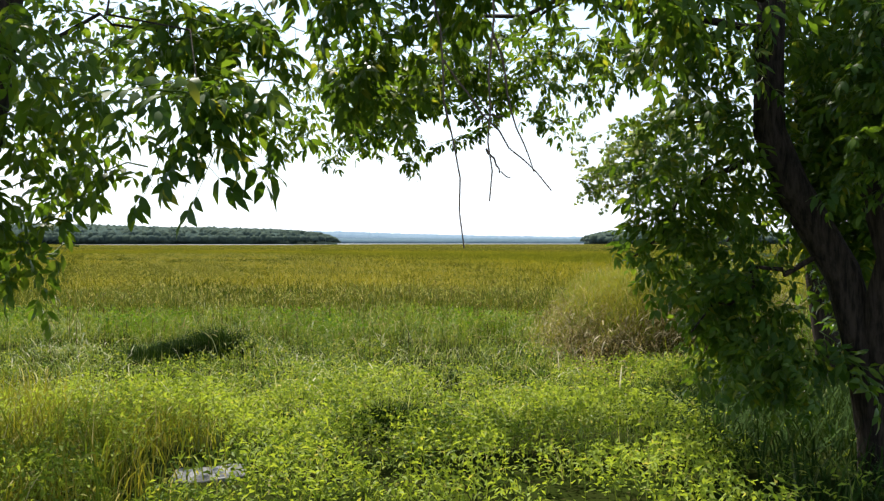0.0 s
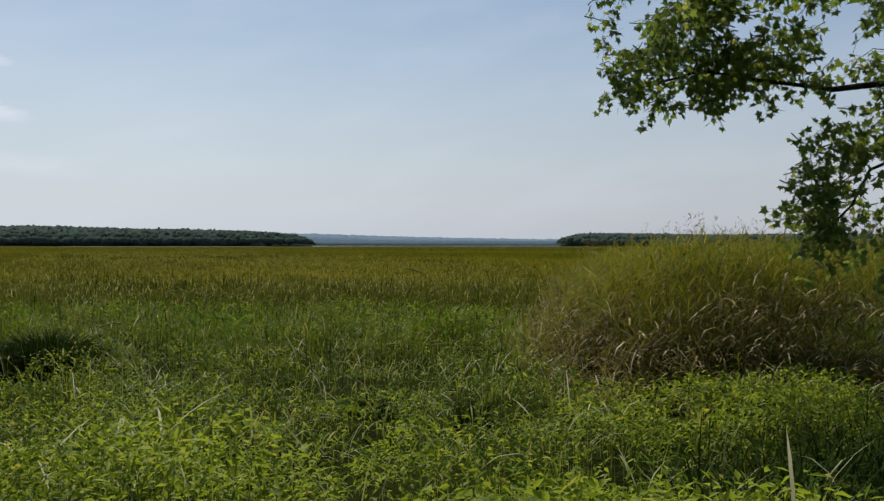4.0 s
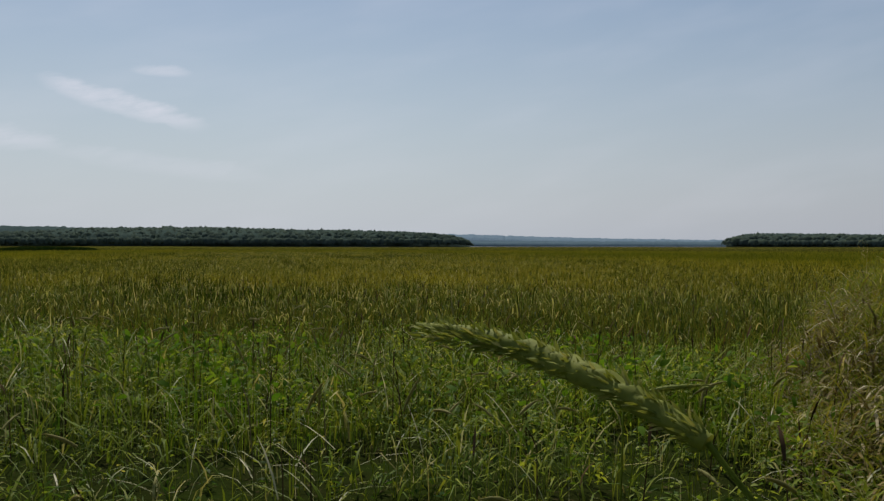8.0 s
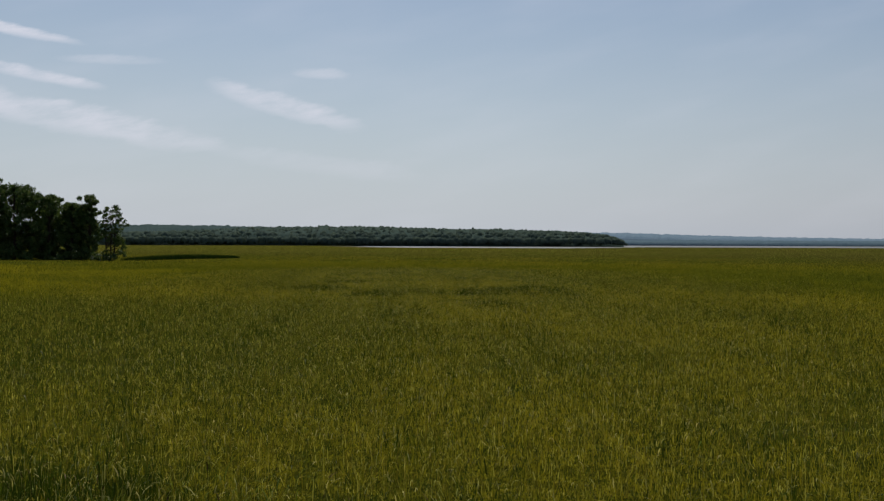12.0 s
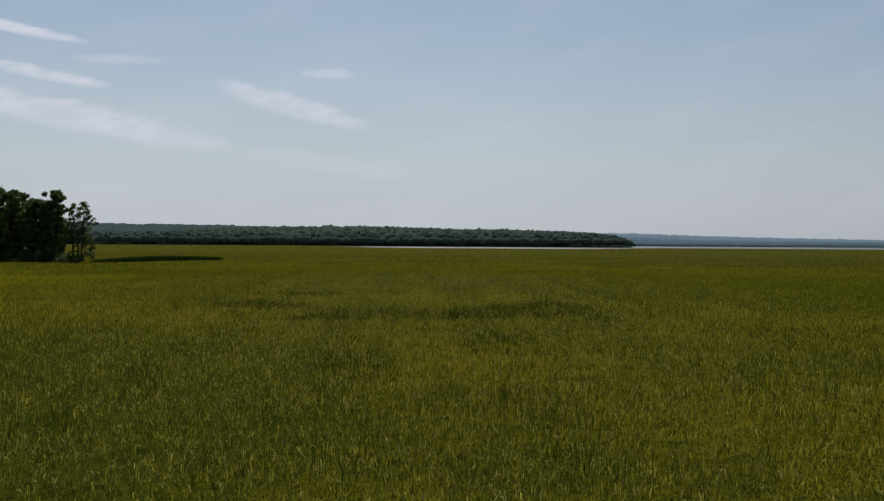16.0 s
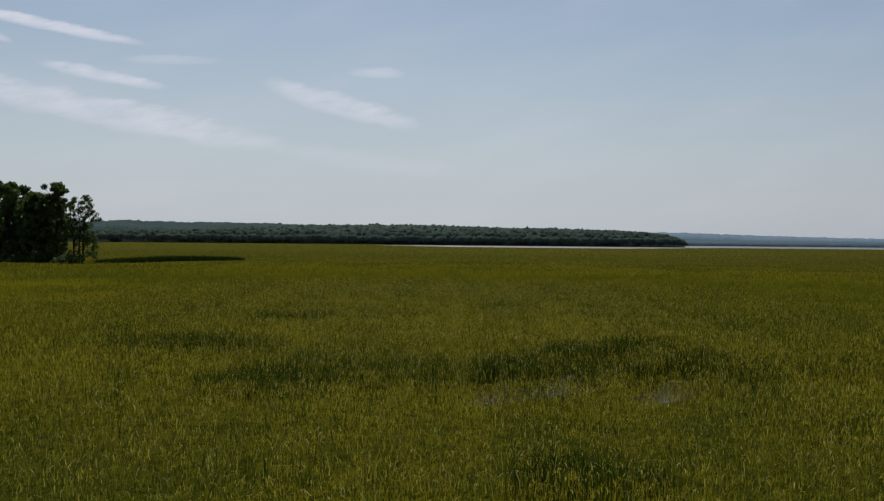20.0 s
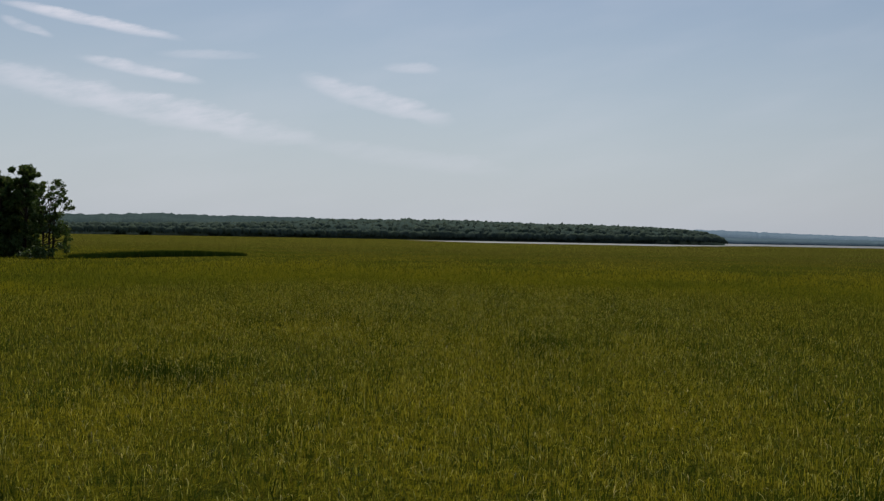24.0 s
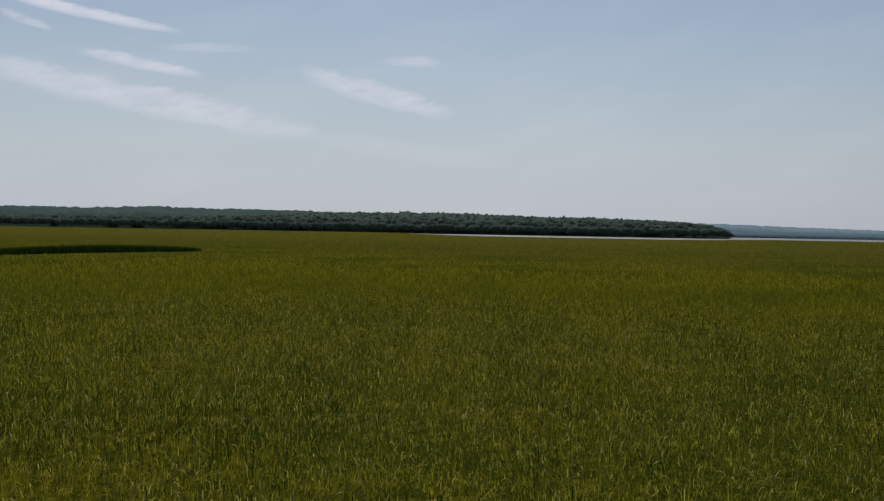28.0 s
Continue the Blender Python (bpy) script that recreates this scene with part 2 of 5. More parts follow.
m_dry = grass_material("dry_reed_grass", (0.060, 0.046, 0.016), (0.125, 0.105, 0.028), (0.20, 0.155, 0.055), (0.48, 0.42, 0.27), 0.18, 0.25, 0.55, 2.0, 0.10)
m_tall = grass_material("tall_yellow_grass", (0.095, 0.138, 0.011), (0.170, 0.185, 0.016), (0.20, 0.180, 0.022), (0.38, 0.34, 0.14), 0.06, 0.45, 0.6, 1.1, 0.05)
# Dark sedge green with the shade of hollows and tree mixed in.
m_sedge = grass_material("shade_dark_sedge", (0.013, 0.032, 0.005), (0.024, 0.050, 0.007), (0.036, 0.064, 0.010), (0.12, 0.13, 0.05), 0.04, 0.12, 0.75, 0.9, 0.04)
m_spike = grass_material("seed_spike", (0.17, 0.19, 0.04), (0.26, 0.25, 0.07), (0.22, 0.17, 0.06), (0.42, 0.35, 0.16), 0.2, 0.3, 0.7, 14.0)
m_green_spike = grass_material("green_seed_spike", (0.13, 0.17, 0.022), (0.21, 0.24, 0.036), (0.28, 0.30, 0.06), (0.36, 0.35, 0.11), 0.15, 0.3, 0.7, 14.0)
m_leaf = grass_material("tree_leaf", (0.036, 0.080, 0.009), (0.062, 0.115, 0.011), (0.090, 0.140, 0.014), (0.17, 0.19, 0.02), 0.06, 0.5, 0.42, 1.2, 0.2, (1.9, 1.7, 0.9))
m_maple = grass_material("maple_leaf", (0.065, 0.115, 0.030), (0.100, 0.155, 0.040), (0.14, 0.19, 0.05), (0.20, 0.22, 0.05), 0.10, 0.52, 0.4, 1.6, 0.2, (1.7, 1.55, 0.9))
m_far_leaf = grass_material("distant_leaf", (0.030, 0.060, 0.018), (0.050, 0.092, 0.022), (0.075, 0.112, 0.03), (0.12, 0.14, 0.05), 0.08, 0.4, 0.6, 0.3)

m_bark, nt = material("bark")
pos = node(nt, "ShaderNodeTexCoord").outputs["Object"]
stretch = node(nt, "ShaderNodeMapping", {"Vector": pos, "Scale": (14.0, 14.0, 2.2)}).outputs[0]
n = noise3(nt, 2.0, 6.0, stretch, 0.7)
c = mixc(nt, smooth(nt, n, 0.35, 0.65), (0.012, 0.009, 0.006), (0.050, 0.037, 0.026))
finish(nt, c, 0.9, bump=n, bump_strength=0.9, bump_dist=0.02, spec=0.1)

m_twig, nt = material("twig")
c = mixc(nt, noise3(nt, 30.0), (0.06, 0.04, 0.03), (0.14, 0.10, 0.07))
finish(nt, c, 0.8, spec=0.15)

m_soil, nt = material("bank_soil")
n = noise3(nt, 1.3, 5.0)
f = noise3(nt, 22.0, 4.0)
c = mixc(nt, smooth(nt, n, 0.35, 0.65), (0.016, 0.020, 0.005), (0.018, 0.028, 0.005))
c = mixc(nt, smooth(nt, f, 0.58, 0.75), c, (0.06, 0.048, 0.022))
finish(nt, c, 1.0, bump=f, bump_strength=0.6, bump_dist=0.03, spec=0.0)

m_rock, nt = material("grey_stone")
n = noise3(nt, 9.0, 6.0)
c = mixc(nt, smooth(nt, n, 0.35, 0.68), (0.11, 0.11, 0.10), (0.24, 0.24, 0.235))
c = mixc(nt, smooth(nt, noise3(nt, 3.0, 4.0), 0.58, 0.72), c, (0.20, 0.20, 0.12))
finish(nt, c, 0.85, bump=n, bump_strength=0.5, bump_dist=0.02, spec=0.2)

m_water, nt = material("lake_water")
n = noise3(nt, 2.5, 3.0)
wind = smooth(nt, node(nt, "ShaderNodeSeparateXYZ", {0: node(nt, "ShaderNodeNewGeometry").outputs["Position"]}).outputs[1], 220.0, 420.0, 0.14, 0.42)
finish(nt, (0.05, 0.046, 0.032), wind, bump=n, bump_strength=0.06, bump_dist=0.05, spec=0.6)

m_pad, nt = material("lily_pad")
c = mixc(nt, obj_random(nt), (0.16, 0.21, 0.06), (0.26, 0.27, 0.09))
finish(nt, c, 0.35, 0.15, spec=0.5)

# Crown colour is raised and greyed to hold the haze over the lake.
m_hazed_woods, nt = material("far_woods")
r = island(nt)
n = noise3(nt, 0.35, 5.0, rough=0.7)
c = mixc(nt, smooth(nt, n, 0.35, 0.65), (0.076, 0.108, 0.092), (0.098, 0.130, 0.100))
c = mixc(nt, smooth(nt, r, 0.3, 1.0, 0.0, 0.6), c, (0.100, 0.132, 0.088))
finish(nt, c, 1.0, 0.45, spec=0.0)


def ridge_material(name, a, b):
    m, nt = material(name)
    n = noise3(nt, 0.02, 6.0, rough=0.7)
    finish(nt, mixc(nt, smooth(nt, n, 0.35, 0.65), a, b), 1.0, bump=n, bump_strength=0.6, bump_dist=6.0, spec=0.0)
    return m


# Darker than the crowns: the shade beneath them is put into the colour.
m_shaded_slope = ridge_material("wooded_slope_shaded", (0.040, 0.060, 0.053), (0.052, 0.074, 0.062))
# Aerial haze is painted into these ridges as bluer, paler base colours.
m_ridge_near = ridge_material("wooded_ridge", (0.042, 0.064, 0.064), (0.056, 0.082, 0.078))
m_ridge_far = ridge_material("haze_blue_ridge", (0.120, 0.175, 0.225), (0.145, 0.200, 0.245))
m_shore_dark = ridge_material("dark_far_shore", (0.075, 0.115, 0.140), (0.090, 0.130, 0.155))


# ---- mesh helpers ----
rng = np.random.default_rng(11)


def mesh_from(name, verts, tris, mat, smooth_shade=False):
    me = bpy.data.meshes.new(name)
    verts = np.ascontiguousarray(verts, dtype=np.float32)
    tris = np.ascontiguousarray(tris, dtype=np.int32)
    me.vertices.add(len(verts))
    me.vertices.foreach_set("co", verts.ravel())
    me.loops.add(tris.size)
    me.loops.foreach_set("vertex_index", tris.ravel())
    k = tris.shape[1]
    me.polygons.add(len(tris))
    me.polygons.foreach_set("loop_start", np.arange(0, tris.size, k, dtype=np.int32))
    me.polygons.foreach_set("loop_total", np.full(len(tris), k, dtype=np.int32))
    if smooth_shade:
        me.polygons.foreach_set("use_smooth", np.ones(len(tris), dtype=bool))
    me.update(calc_edges=True)
    me.validate()
    me.materials.append(mat)
    return me


def part_me(name, me, parent, label="", m=None):
    ob = new(name, me)
    if parent is not None:
        ob.parent = parent
    if m is not None:
        ob.matrix_basis = m
    return tagged(ob, label) if label else ob


def thing(name, at, label, category, group="", kind=""):
    ob = new(name)
    ob.empty_display_size = 0.1
    ob.location = at
    return tagged(ob, label, category, group, kind)


def smoothstep(e0, e1, v):
    t = np.clip((np.asarray(v, dtype=float) - e0) / (e1 - e0), 0, 1)
    return t * t * (3 - 2 * t)


def wave(x, y, s=1.0, k=0.0):
    """Cheap smooth unevenness between about -1 and 1."""
    x, y = np.asarray(x) * s, np.asarray(y) * s
    return (np.sin(x * 1.7 + y * 0.6 + k) + np.sin(y * 2.3 - x * 0.9 + 1.3 + k * 2) + np.sin(x * 3.9 + y * 3.1 + k * 3) * 0.6 + np.sin(y * 5.7 - x * 4.3 + k) * 0.4) / 3.0


def ground_z(x, y):
    """Bank of the lake: high behind, falling to the lake bed."""
    z = 0.92 - 0.30 * smoothstep(12.8, 16.8, y) - 0.75 * smoothstep(26.5, 32.5, y)
    side = smoothstep(1.4, 3.4, x) * smoothstep(11.5, 16.0, y) * (1 - smoothstep(20, 26, y)) * 0.12
    return z + side + 0.05 * wave(x, y, 0.9)


def base_z(x, y):
    """Where shore plants stand: on the bank, or at the water's surface beyond it."""
    return np.maximum(ground_z(x, y), 0.53)


def blades(x, y, z, h, w, lean, az, bend=0.5, seg=True, turn=None):
    """Grass blades: base, a bent middle and a pointed tip (three faces), or one tall face each."""
    n = len(x)
    lx, ly = np.cos(az) * lean * h, np.sin(az) * lean * h
    t = az + np.pi / 2 if turn is None else turn
    wx, wy = np.cos(t) * w / 2, np.sin(t) * w / 2
    if not seg:
        v = np.empty((n, 3, 3))
        v[:, 0] = np.stack((x - wx, y - wy, z), 1)
        v[:, 1] = np.stack((x + wx, y + wy, z), 1)
        v[:, 2] = np.stack((x + lx, y + ly, z + h), 1)
        return v.reshape(-1, 3), np.arange(n * 3).reshape(-1, 3)
    v = np.empty((n, 5, 3))
    up = 0.62
    v[:, 0] = np.stack((x - wx * 0.7, y - wy * 0.7, z), 1)
    v[:, 1] = np.stack((x + wx * 0.7, y + wy * 0.7, z), 1)
    mx, my = x + lx * 0.35, y + ly * 0.35
    v[:, 2] = np.stack((mx - wx, my - wy, z + h * up), 1)
    v[:, 3] = np.stack((mx + wx, my + wy, z + h * up), 1)
    v[:, 4] = np.stack((x + lx * (1 + bend), y + ly * (1 + bend), z + h * (1 - bend * np.clip(lean, 0, 1) * 0.9)), 1)
    o = (np.arange(n) * 5)[:, None, None]
    f = np.array(((0, 1, 3), (0, 3, 2), (2, 3, 4)))[None]
    return v.reshape(-1, 3), (o + f).reshape(-1, 3)


def arcs(x, y, z, length, w, tilt, az, curl):
    """Arching blades of three segments: they start tilted off upright and bow over by curl."""
    n = len(x)
    ca, sn = np.cos(az), np.sin(az)
    wx, wy = -sn * w / 2, ca * w / 2
    v = np.empty((n, 7, 3))
    px, py, pz = x.copy(), y.copy(), z.copy()
    a = tilt.copy()
    for k, wide in enumerate((0.6, 1.0, 0.8)):
        v[:, 2 * k] = np.stack((px - wx * wide, py - wy * wide, pz), 1)
        v[:, 2 * k + 1] = np.stack((px + wx * wide, py + wy * wide, pz), 1)
        s = length / 3
        px, py, pz = px + ca * np.sin(a) * s, py + sn * np.sin(a) * s, pz + np.cos(a) * s
        a = a + curl
    v[:, 6] = np.stack((px, py, pz), 1)
    o = (np.arange(n) * 7)[:, None, None]
    f = np.array(((0, 1, 3), (0, 3, 2), (2, 3, 5), (2, 5, 4), (4, 5, 6)))[None]
    return v.reshape(-1, 3), (o + f).reshape(-1, 3)


def join(parts):
    vs, fs, o = [], [], 0
    for v, f in parts:
        vs.append(v), fs.append(f + o)
        o += len(v)
    return np.concatenate(vs), np.concatenate(fs)


def leaves(px, py, pz, length, width, pitch, az, roll):
    """Folded pointed leaves of four faces each."""
    n = len(px)
    ca, sa_ = np.cos(az), np.sin(az)
    cp, sp = np.cos(pitch), np.sin(pitch)
    d = np.stack((ca * cp, sa_ * cp, sp), 1)
    s = np.stack((-sa_, ca, np.zeros(n)), 1)
    u = np.cross(d, s)
    cr, sr = np.cos(roll)[:, None], np.sin(roll)[:, None]
    s, u = s * cr + u * sr, u * cr - s * sr
    p = np.stack((px, py, pz), 1)
    L, W = length[:, None], width[:, None]
    v = np.empty((n, 6, 3))
    v[:, 0] = p
    v[:, 1] = p + d * L * 0.24 + s * W * 0.40 + u * W * 0.16
    v[:, 2] = p + d * L * 0.24 - s * W * 0.40 + u * W * 0.16
    v[:, 3] = p + d * L * 0.60 + s * W * 0.44 + u * (W * 0.16 - L * 0.03)
    v[:, 4] = p + d * L * 0.60 - s * W * 0.44 + u * (W * 0.16 - L * 0.03)
    v[:, 5] = p + d * L - u * L * 0.14
    o = (np.arange(n) * 6)[:, None, None]
    f = np.array(((0, 1, 2), (2, 1, 3), (2, 3, 4), (4, 3, 5)))[None]
    return v.reshape(-1, 3), (o + f).reshape(-1, 3)


def slips(px, py, pz, length, width, pitch, az, roll):
    """Small narrow leaves folded along the middle, two faces each."""
    n = len(px)
    ca, sa_ = np.cos(az), np.sin(az)
    cp, sp = np.cos(pitch), np.sin(pitch)
    d = np.stack((ca * cp, sa_ * cp, sp), 1)
    s = np.stack((-sa_, ca, np.zeros(n)), 1)
    u = np.cross(d, s)
    cr, sr = np.cos(roll)[:, None], np.sin(roll)[:, None]
    s, u = s * cr + u * sr, u * cr - s * sr
    p = np.stack((px, py, pz), 1)
    L, W = length[:, None], width[:, None]
    v = np.empty((n, 4, 3))
    v[:, 0] = p
    v[:, 1] = p + d * L * 0.42 + s * W * 0.5 + u * W * 0.22
    v[:, 2] = p + d * L - u * L * 0.12
    v[:, 3] = p + d * L * 0.42 - s * W * 0.5 + u * W * 0.22
    o = (np.arange(n) * 4)[:, None, None]
    return v.reshape(-1, 3), (o + np.array(((0, 1, 2), (0, 2, 3)))[None]).reshape(-1, 3)


def tube(points, radii, sides=7, bumpy=0.0, seed=0):
    """A tapered round limb along points."""
    pts = [Vector(p) for p in points]
    g = np.random.default_rng(seed)
    vs, fs = [], []
    for i, p in enumerate(pts):
        d = (pts[min(i + 1, len(pts) - 1)] - pts[max(i - 1, 0)]).normalized()
        a = d.orthogonal().normalized() if i == 0 else (a - d * a.dot(d)).normalized()
        b = d.cross(a)
        for k in range(sides):
            t = 2 * math.pi * k / sides
            r = radii[i] * (1 + bumpy * (g.random() - 0.5))
            vs.append(p + (a * math.cos(t) + b * math.sin(t)) * r)
    for i in range(len(pts) - 1):
        for k in range(sides):
            q, r = i * sides + k, i * sides + (k + 1) % sides
            fs += [(q, r, r + sides), (q, r + sides, q + sides)]
    return np.array([tuple(v) for v in vs]), np.array(fs)


def curve_points(a, b, sag, n=7, wob=0.05, seed=0):
    g = np.random.default_rng(seed)
    a, b = np.array(a, float), np.array(b, float)
    out = []
    for i in range(n):
        t = i / (n - 1)
        p = a + (b - a) * t
        p[2] += sag * math.sin(math.pi * t)
        if 0 < i < n - 1:
            p += g.normal(0, wob, 3)
        out.append(tuple(p))
    return out


# ---- setting: ground, water, distance ----
def spaced(lo, hi, mid_lo, mid_hi, step, far_step, grow=1.18):
    mid = list(np.arange(mid_lo, mid_hi + 1e-6, step))
    a, s = mid[0], step
    left = []
    while a > lo:
        s = min(s * grow, far_step)
        a -= s
        left.append(a)
    b, s = mid[-1], step
    right = []
    while b < hi:
        s = min(s * grow, far_step)
        b += s
        right.append(b)
    return np.array(left[::-1] + mid + right)


def grid_mesh(name, xs, ys, zfun, mat, keep=None):
    X, Y = np.meshgrid(xs, ys)
    Z = zfun(X, Y)
    nx, ny = len(xs), len(ys)
    v = np.stack((X.ravel(), Y.ravel(), Z.ravel()), 1)
    i = (np.arange(ny - 1)[:, None] * nx + np.arange(nx - 1)[None]).ravel()
    q = np.stack((i, i + 1, i + nx + 1, i + nx), 1)
    if keep is not None:
        cx, cy = v[q][:, :, 0].mean(1), v[q][:, :, 1].mean(1)
        q = q[keep(cx, cy)]
    return mesh_from(name, v, q, mat, True)


gx = spaced(-4500, 4500, -14, 14, 0.5, 400.0)
gy = spaced(-400, 4800, 4, 30, 0.5, 400.0)
tagged(new("ground", grid_mesh("ground", gx, gy, ground_z, m_soil)), "dark soil of the lake bank with leaf litter, under weeds", "ground", kind="structure")

WATER = 0.55
water = new("water", grid_mesh("water", spaced(-2500, 2500, -60, 60, 15.0, 250.0), spaced(20, 2600, 20, 200, 15.0, 250.0), lambda X, Y: X * 0.0 + WATER, m_water))
tagged(water, "calm lake water reflecting the pale sky", "water", kind="structure")

# Openings in the rice: centre, half sizes, turn.
POOLS = ((-13.1, 81.2, 0.85, 3.6, -0.12), (-10.9, 79.9, 0.7, 2.3, -0.1), (-14.35, 77.7, 0.55, 1.6, 0.0), (-24.0, 79.4, 0.8, 0.45, 0.4), (-84.3, 167.5, 1.3, 13.0, -0.16))


def pool_depth(x, y):
    """1 well inside open water, 0 outside."""
    d = np.zeros_like(np.asarray(x, dtype=float))
    for cx, cy, a, b, t in POOLS:
        u = (x - cx) * math.cos(t) + (y - cy) * math.sin(t)
        v = -(x - cx) * math.sin(t) + (y - cy) * math.cos(t)
        r = np.sqrt((u / a) ** 2 + (v / b) ** 2) + 0.12 * wave(x, y, 1.6)
        d = np.maximum(d, 1 - smoothstep(0.75, 1.12, r))
    return d


ROUTE = np.array([(p[1], p[2]) for p in PATH if p[0] >= 8.0] + [(-28.5, 113.0)])


def off_route(x, y):
    best = np.full(np.shape(x), 1e9)
    for (x0, y0), (x1, y1) in zip(ROUTE[:-1], ROUTE[1:]):
        dx, dy = x1 - x0, y1 - y0
        t = np.clip(((x - x0) * dx + (y - y0) * dy) / (dx * dx + dy * dy), 0, 1)
        best = np.minimum(best, np.hypot(x - x0 - dx * t, y - y0 - dy * t))
    return best


def rice_edge(x):
    """Far limit of the rice; open water shows beyond it."""
    az = np.degrees(np.arctan2(-np.asarray(x, dtype=float), 700.0))
    return 850 - 230 * smoothstep(5, 8, az) + 290 * smoothstep(17, 30, az)


def canopy_z(X, Y):
    d = off_route(X, Y)
    z = 0.66 + 0.42 * smoothstep(12, 90, d)
    z = z + 0.07 * wave(X, Y, 0.5) * (1 - smoothstep(100, 300, d))
    z = z - 0.04 * (1 - smoothstep(27.0, 33.0, Y)) - 0.9 * (1 - smoothstep(22.5, 25.0, Y))
    return z - 0.8 * pool_depth(X, Y)


def in_rice(cx, cy):
    return (cy < rice_edge(cx)) & (cy > 22) & (np.abs(cx) < cy * 1.6 + 40)


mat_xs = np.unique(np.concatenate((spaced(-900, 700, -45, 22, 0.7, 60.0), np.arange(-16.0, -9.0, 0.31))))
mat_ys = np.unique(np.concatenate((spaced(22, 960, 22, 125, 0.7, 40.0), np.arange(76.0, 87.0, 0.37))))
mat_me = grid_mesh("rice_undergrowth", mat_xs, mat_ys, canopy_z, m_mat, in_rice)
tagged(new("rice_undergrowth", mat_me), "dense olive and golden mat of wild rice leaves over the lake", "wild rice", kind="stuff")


def ridge(name, dist, profile, mat, label, depth=260.0, seed=3, rough=1.0):
    """A long wooded ridge: azimuths (degrees left of +y) and crest elevations (degrees)."""
    az = np.linspace(profile[0][0], profile[-1][0], int(abs(profile[0][0] - profile[-1][0]) * 14) + 2)
    pa = sorted(profile)
    el = np.interp(az, [p[0] for p in pa], [p[1] for p in pa])
    g = np.random.default_rng(seed)
    k = len(az)
    jag = np.convolve(g.normal(0, 1, k + 8), np.ones(3) / 3, "same")[4:-4] * rough
    crest = np.tan(np.radians(el)) * dist + 3.5 + jag
    rows = []
    for f, q in ((0.0, 0.0), (0.02, 0.35), (0.3, 0.72), (0.75, 0.95), (1.0, 1.0), (1.5, 0.6)):
        d = dist + (f - 0.6) * depth
        zz = crest * q + (g.normal(0, 0.5, k) * rough if 0 < q < 1 else 0) - (2.0 if q == 0 else 0)
        a = np.radians(az)
        rows.append(np.stack((-np.sin(a) * d, 22 + np.cos(a) * d, zz), 1))
    v = np.concatenate(rows)
    i = (np.arange(len(rows) - 1)[:, None] * k + np.arange(k - 1)[None]).ravel()
    q = np.stack((i, i + k, i + k + 1, i + 1), 1)
    return tagged(new(name, mesh_from(name, v, q, mat)), label, "hills", kind="structure")


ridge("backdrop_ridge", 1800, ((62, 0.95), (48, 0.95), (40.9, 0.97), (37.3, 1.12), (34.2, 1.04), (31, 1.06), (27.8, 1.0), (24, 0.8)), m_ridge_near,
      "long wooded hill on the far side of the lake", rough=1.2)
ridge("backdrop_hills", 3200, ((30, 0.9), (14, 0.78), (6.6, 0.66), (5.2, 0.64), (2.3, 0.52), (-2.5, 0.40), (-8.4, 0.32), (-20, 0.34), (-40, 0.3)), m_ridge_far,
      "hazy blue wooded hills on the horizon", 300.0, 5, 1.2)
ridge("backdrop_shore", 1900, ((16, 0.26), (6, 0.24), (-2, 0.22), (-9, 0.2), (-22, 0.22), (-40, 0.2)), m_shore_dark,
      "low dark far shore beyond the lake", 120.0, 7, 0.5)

def ball_template():
    bm = bmesh.new()
    bmesh.ops.create_icosphere(bm, subdivisions=2, radius=1.0)
    bmesh.ops.delete(bm, geom=[q for q in bm.verts if q.co.z < -0.5], context="VERTS")
    bm.verts.index_update()
    v = np.array([tuple(q.co) for q in bm.verts])
    f = np.array([[q.index for q in p.verts] for p in bm.faces])
    bm.free()
    return v, f


BALL = ball_template()


def woods(name, label, spots, seed, mat):
    """Far trees: small lumpy uneven crowns. Spots: x, y, base z, height, radius."""
    g = np.random.default_rng(seed)
    v0, f0 = BALL
    out = []
    for x, y, z, h, r in spots:
        p = v0 * (1 + g.normal(0, 0.11, len(v0)))[:, None] * np.array((r, r * 0.9, h * 0.46)) + np.array((x, y, z + h * 0.52))
        out.append((p, f0))
    v, f = join(out)
    return tagged(new(name, mesh_from(name, v, f, mat, True)), label, "woods", kind="stuff")


def woods_spots(profile, dist, count, depth, seed, tree=13.0):
    """Crowns in many rows up a slope, so that the tops follow the profile (azimuth, crest elevation)."""
    g = np.random.default_rng(seed)
    pa = sorted(profile)
    spots = []
    for i in range(count):
        az = pa[0][0] + (pa[-1][0] - pa[0][0]) * (i + g.random()) / count
        f = g.random() ** 0.8 if i % 5 else 0.0
        top = math.tan(radians(float(np.interp(az, [p[0] for p in pa], [p[1] for p in pa])))) * (dist + depth) + 3.4
        d = dist + f * depth + g.normal(0, 2)
        h = min(tree * g.uniform(0.86, 1.03) * (0.8 if f == 0.0 else 1.0), top * 1.03)
        z = max(top - tree, 0.0) * f ** 0.75 + 0.2 * (1 - f)
        a = radians(az)
        spots.append((-math.sin(a) * d, 22 + math.cos(a) * d, z - 0.5, h, g.uniform(2.8, 5.4)))
    return spots


left_woods = ((47, 0.36), (44, 0.40), (36, 0.62), (31.7, 0.74), (29, 0.90), (27.4, 1.0), (23.7, 1.05), (23.4, 1.12), (22.9, 1.05), (21, 1.07), (18.7, 1.0), (15.75, 0.93), (13.8, 0.93), (10.5, 0.84), (8.4, 0.74), (7.3, 0.60), (6.8, 0.42), (6.2, 0.12))
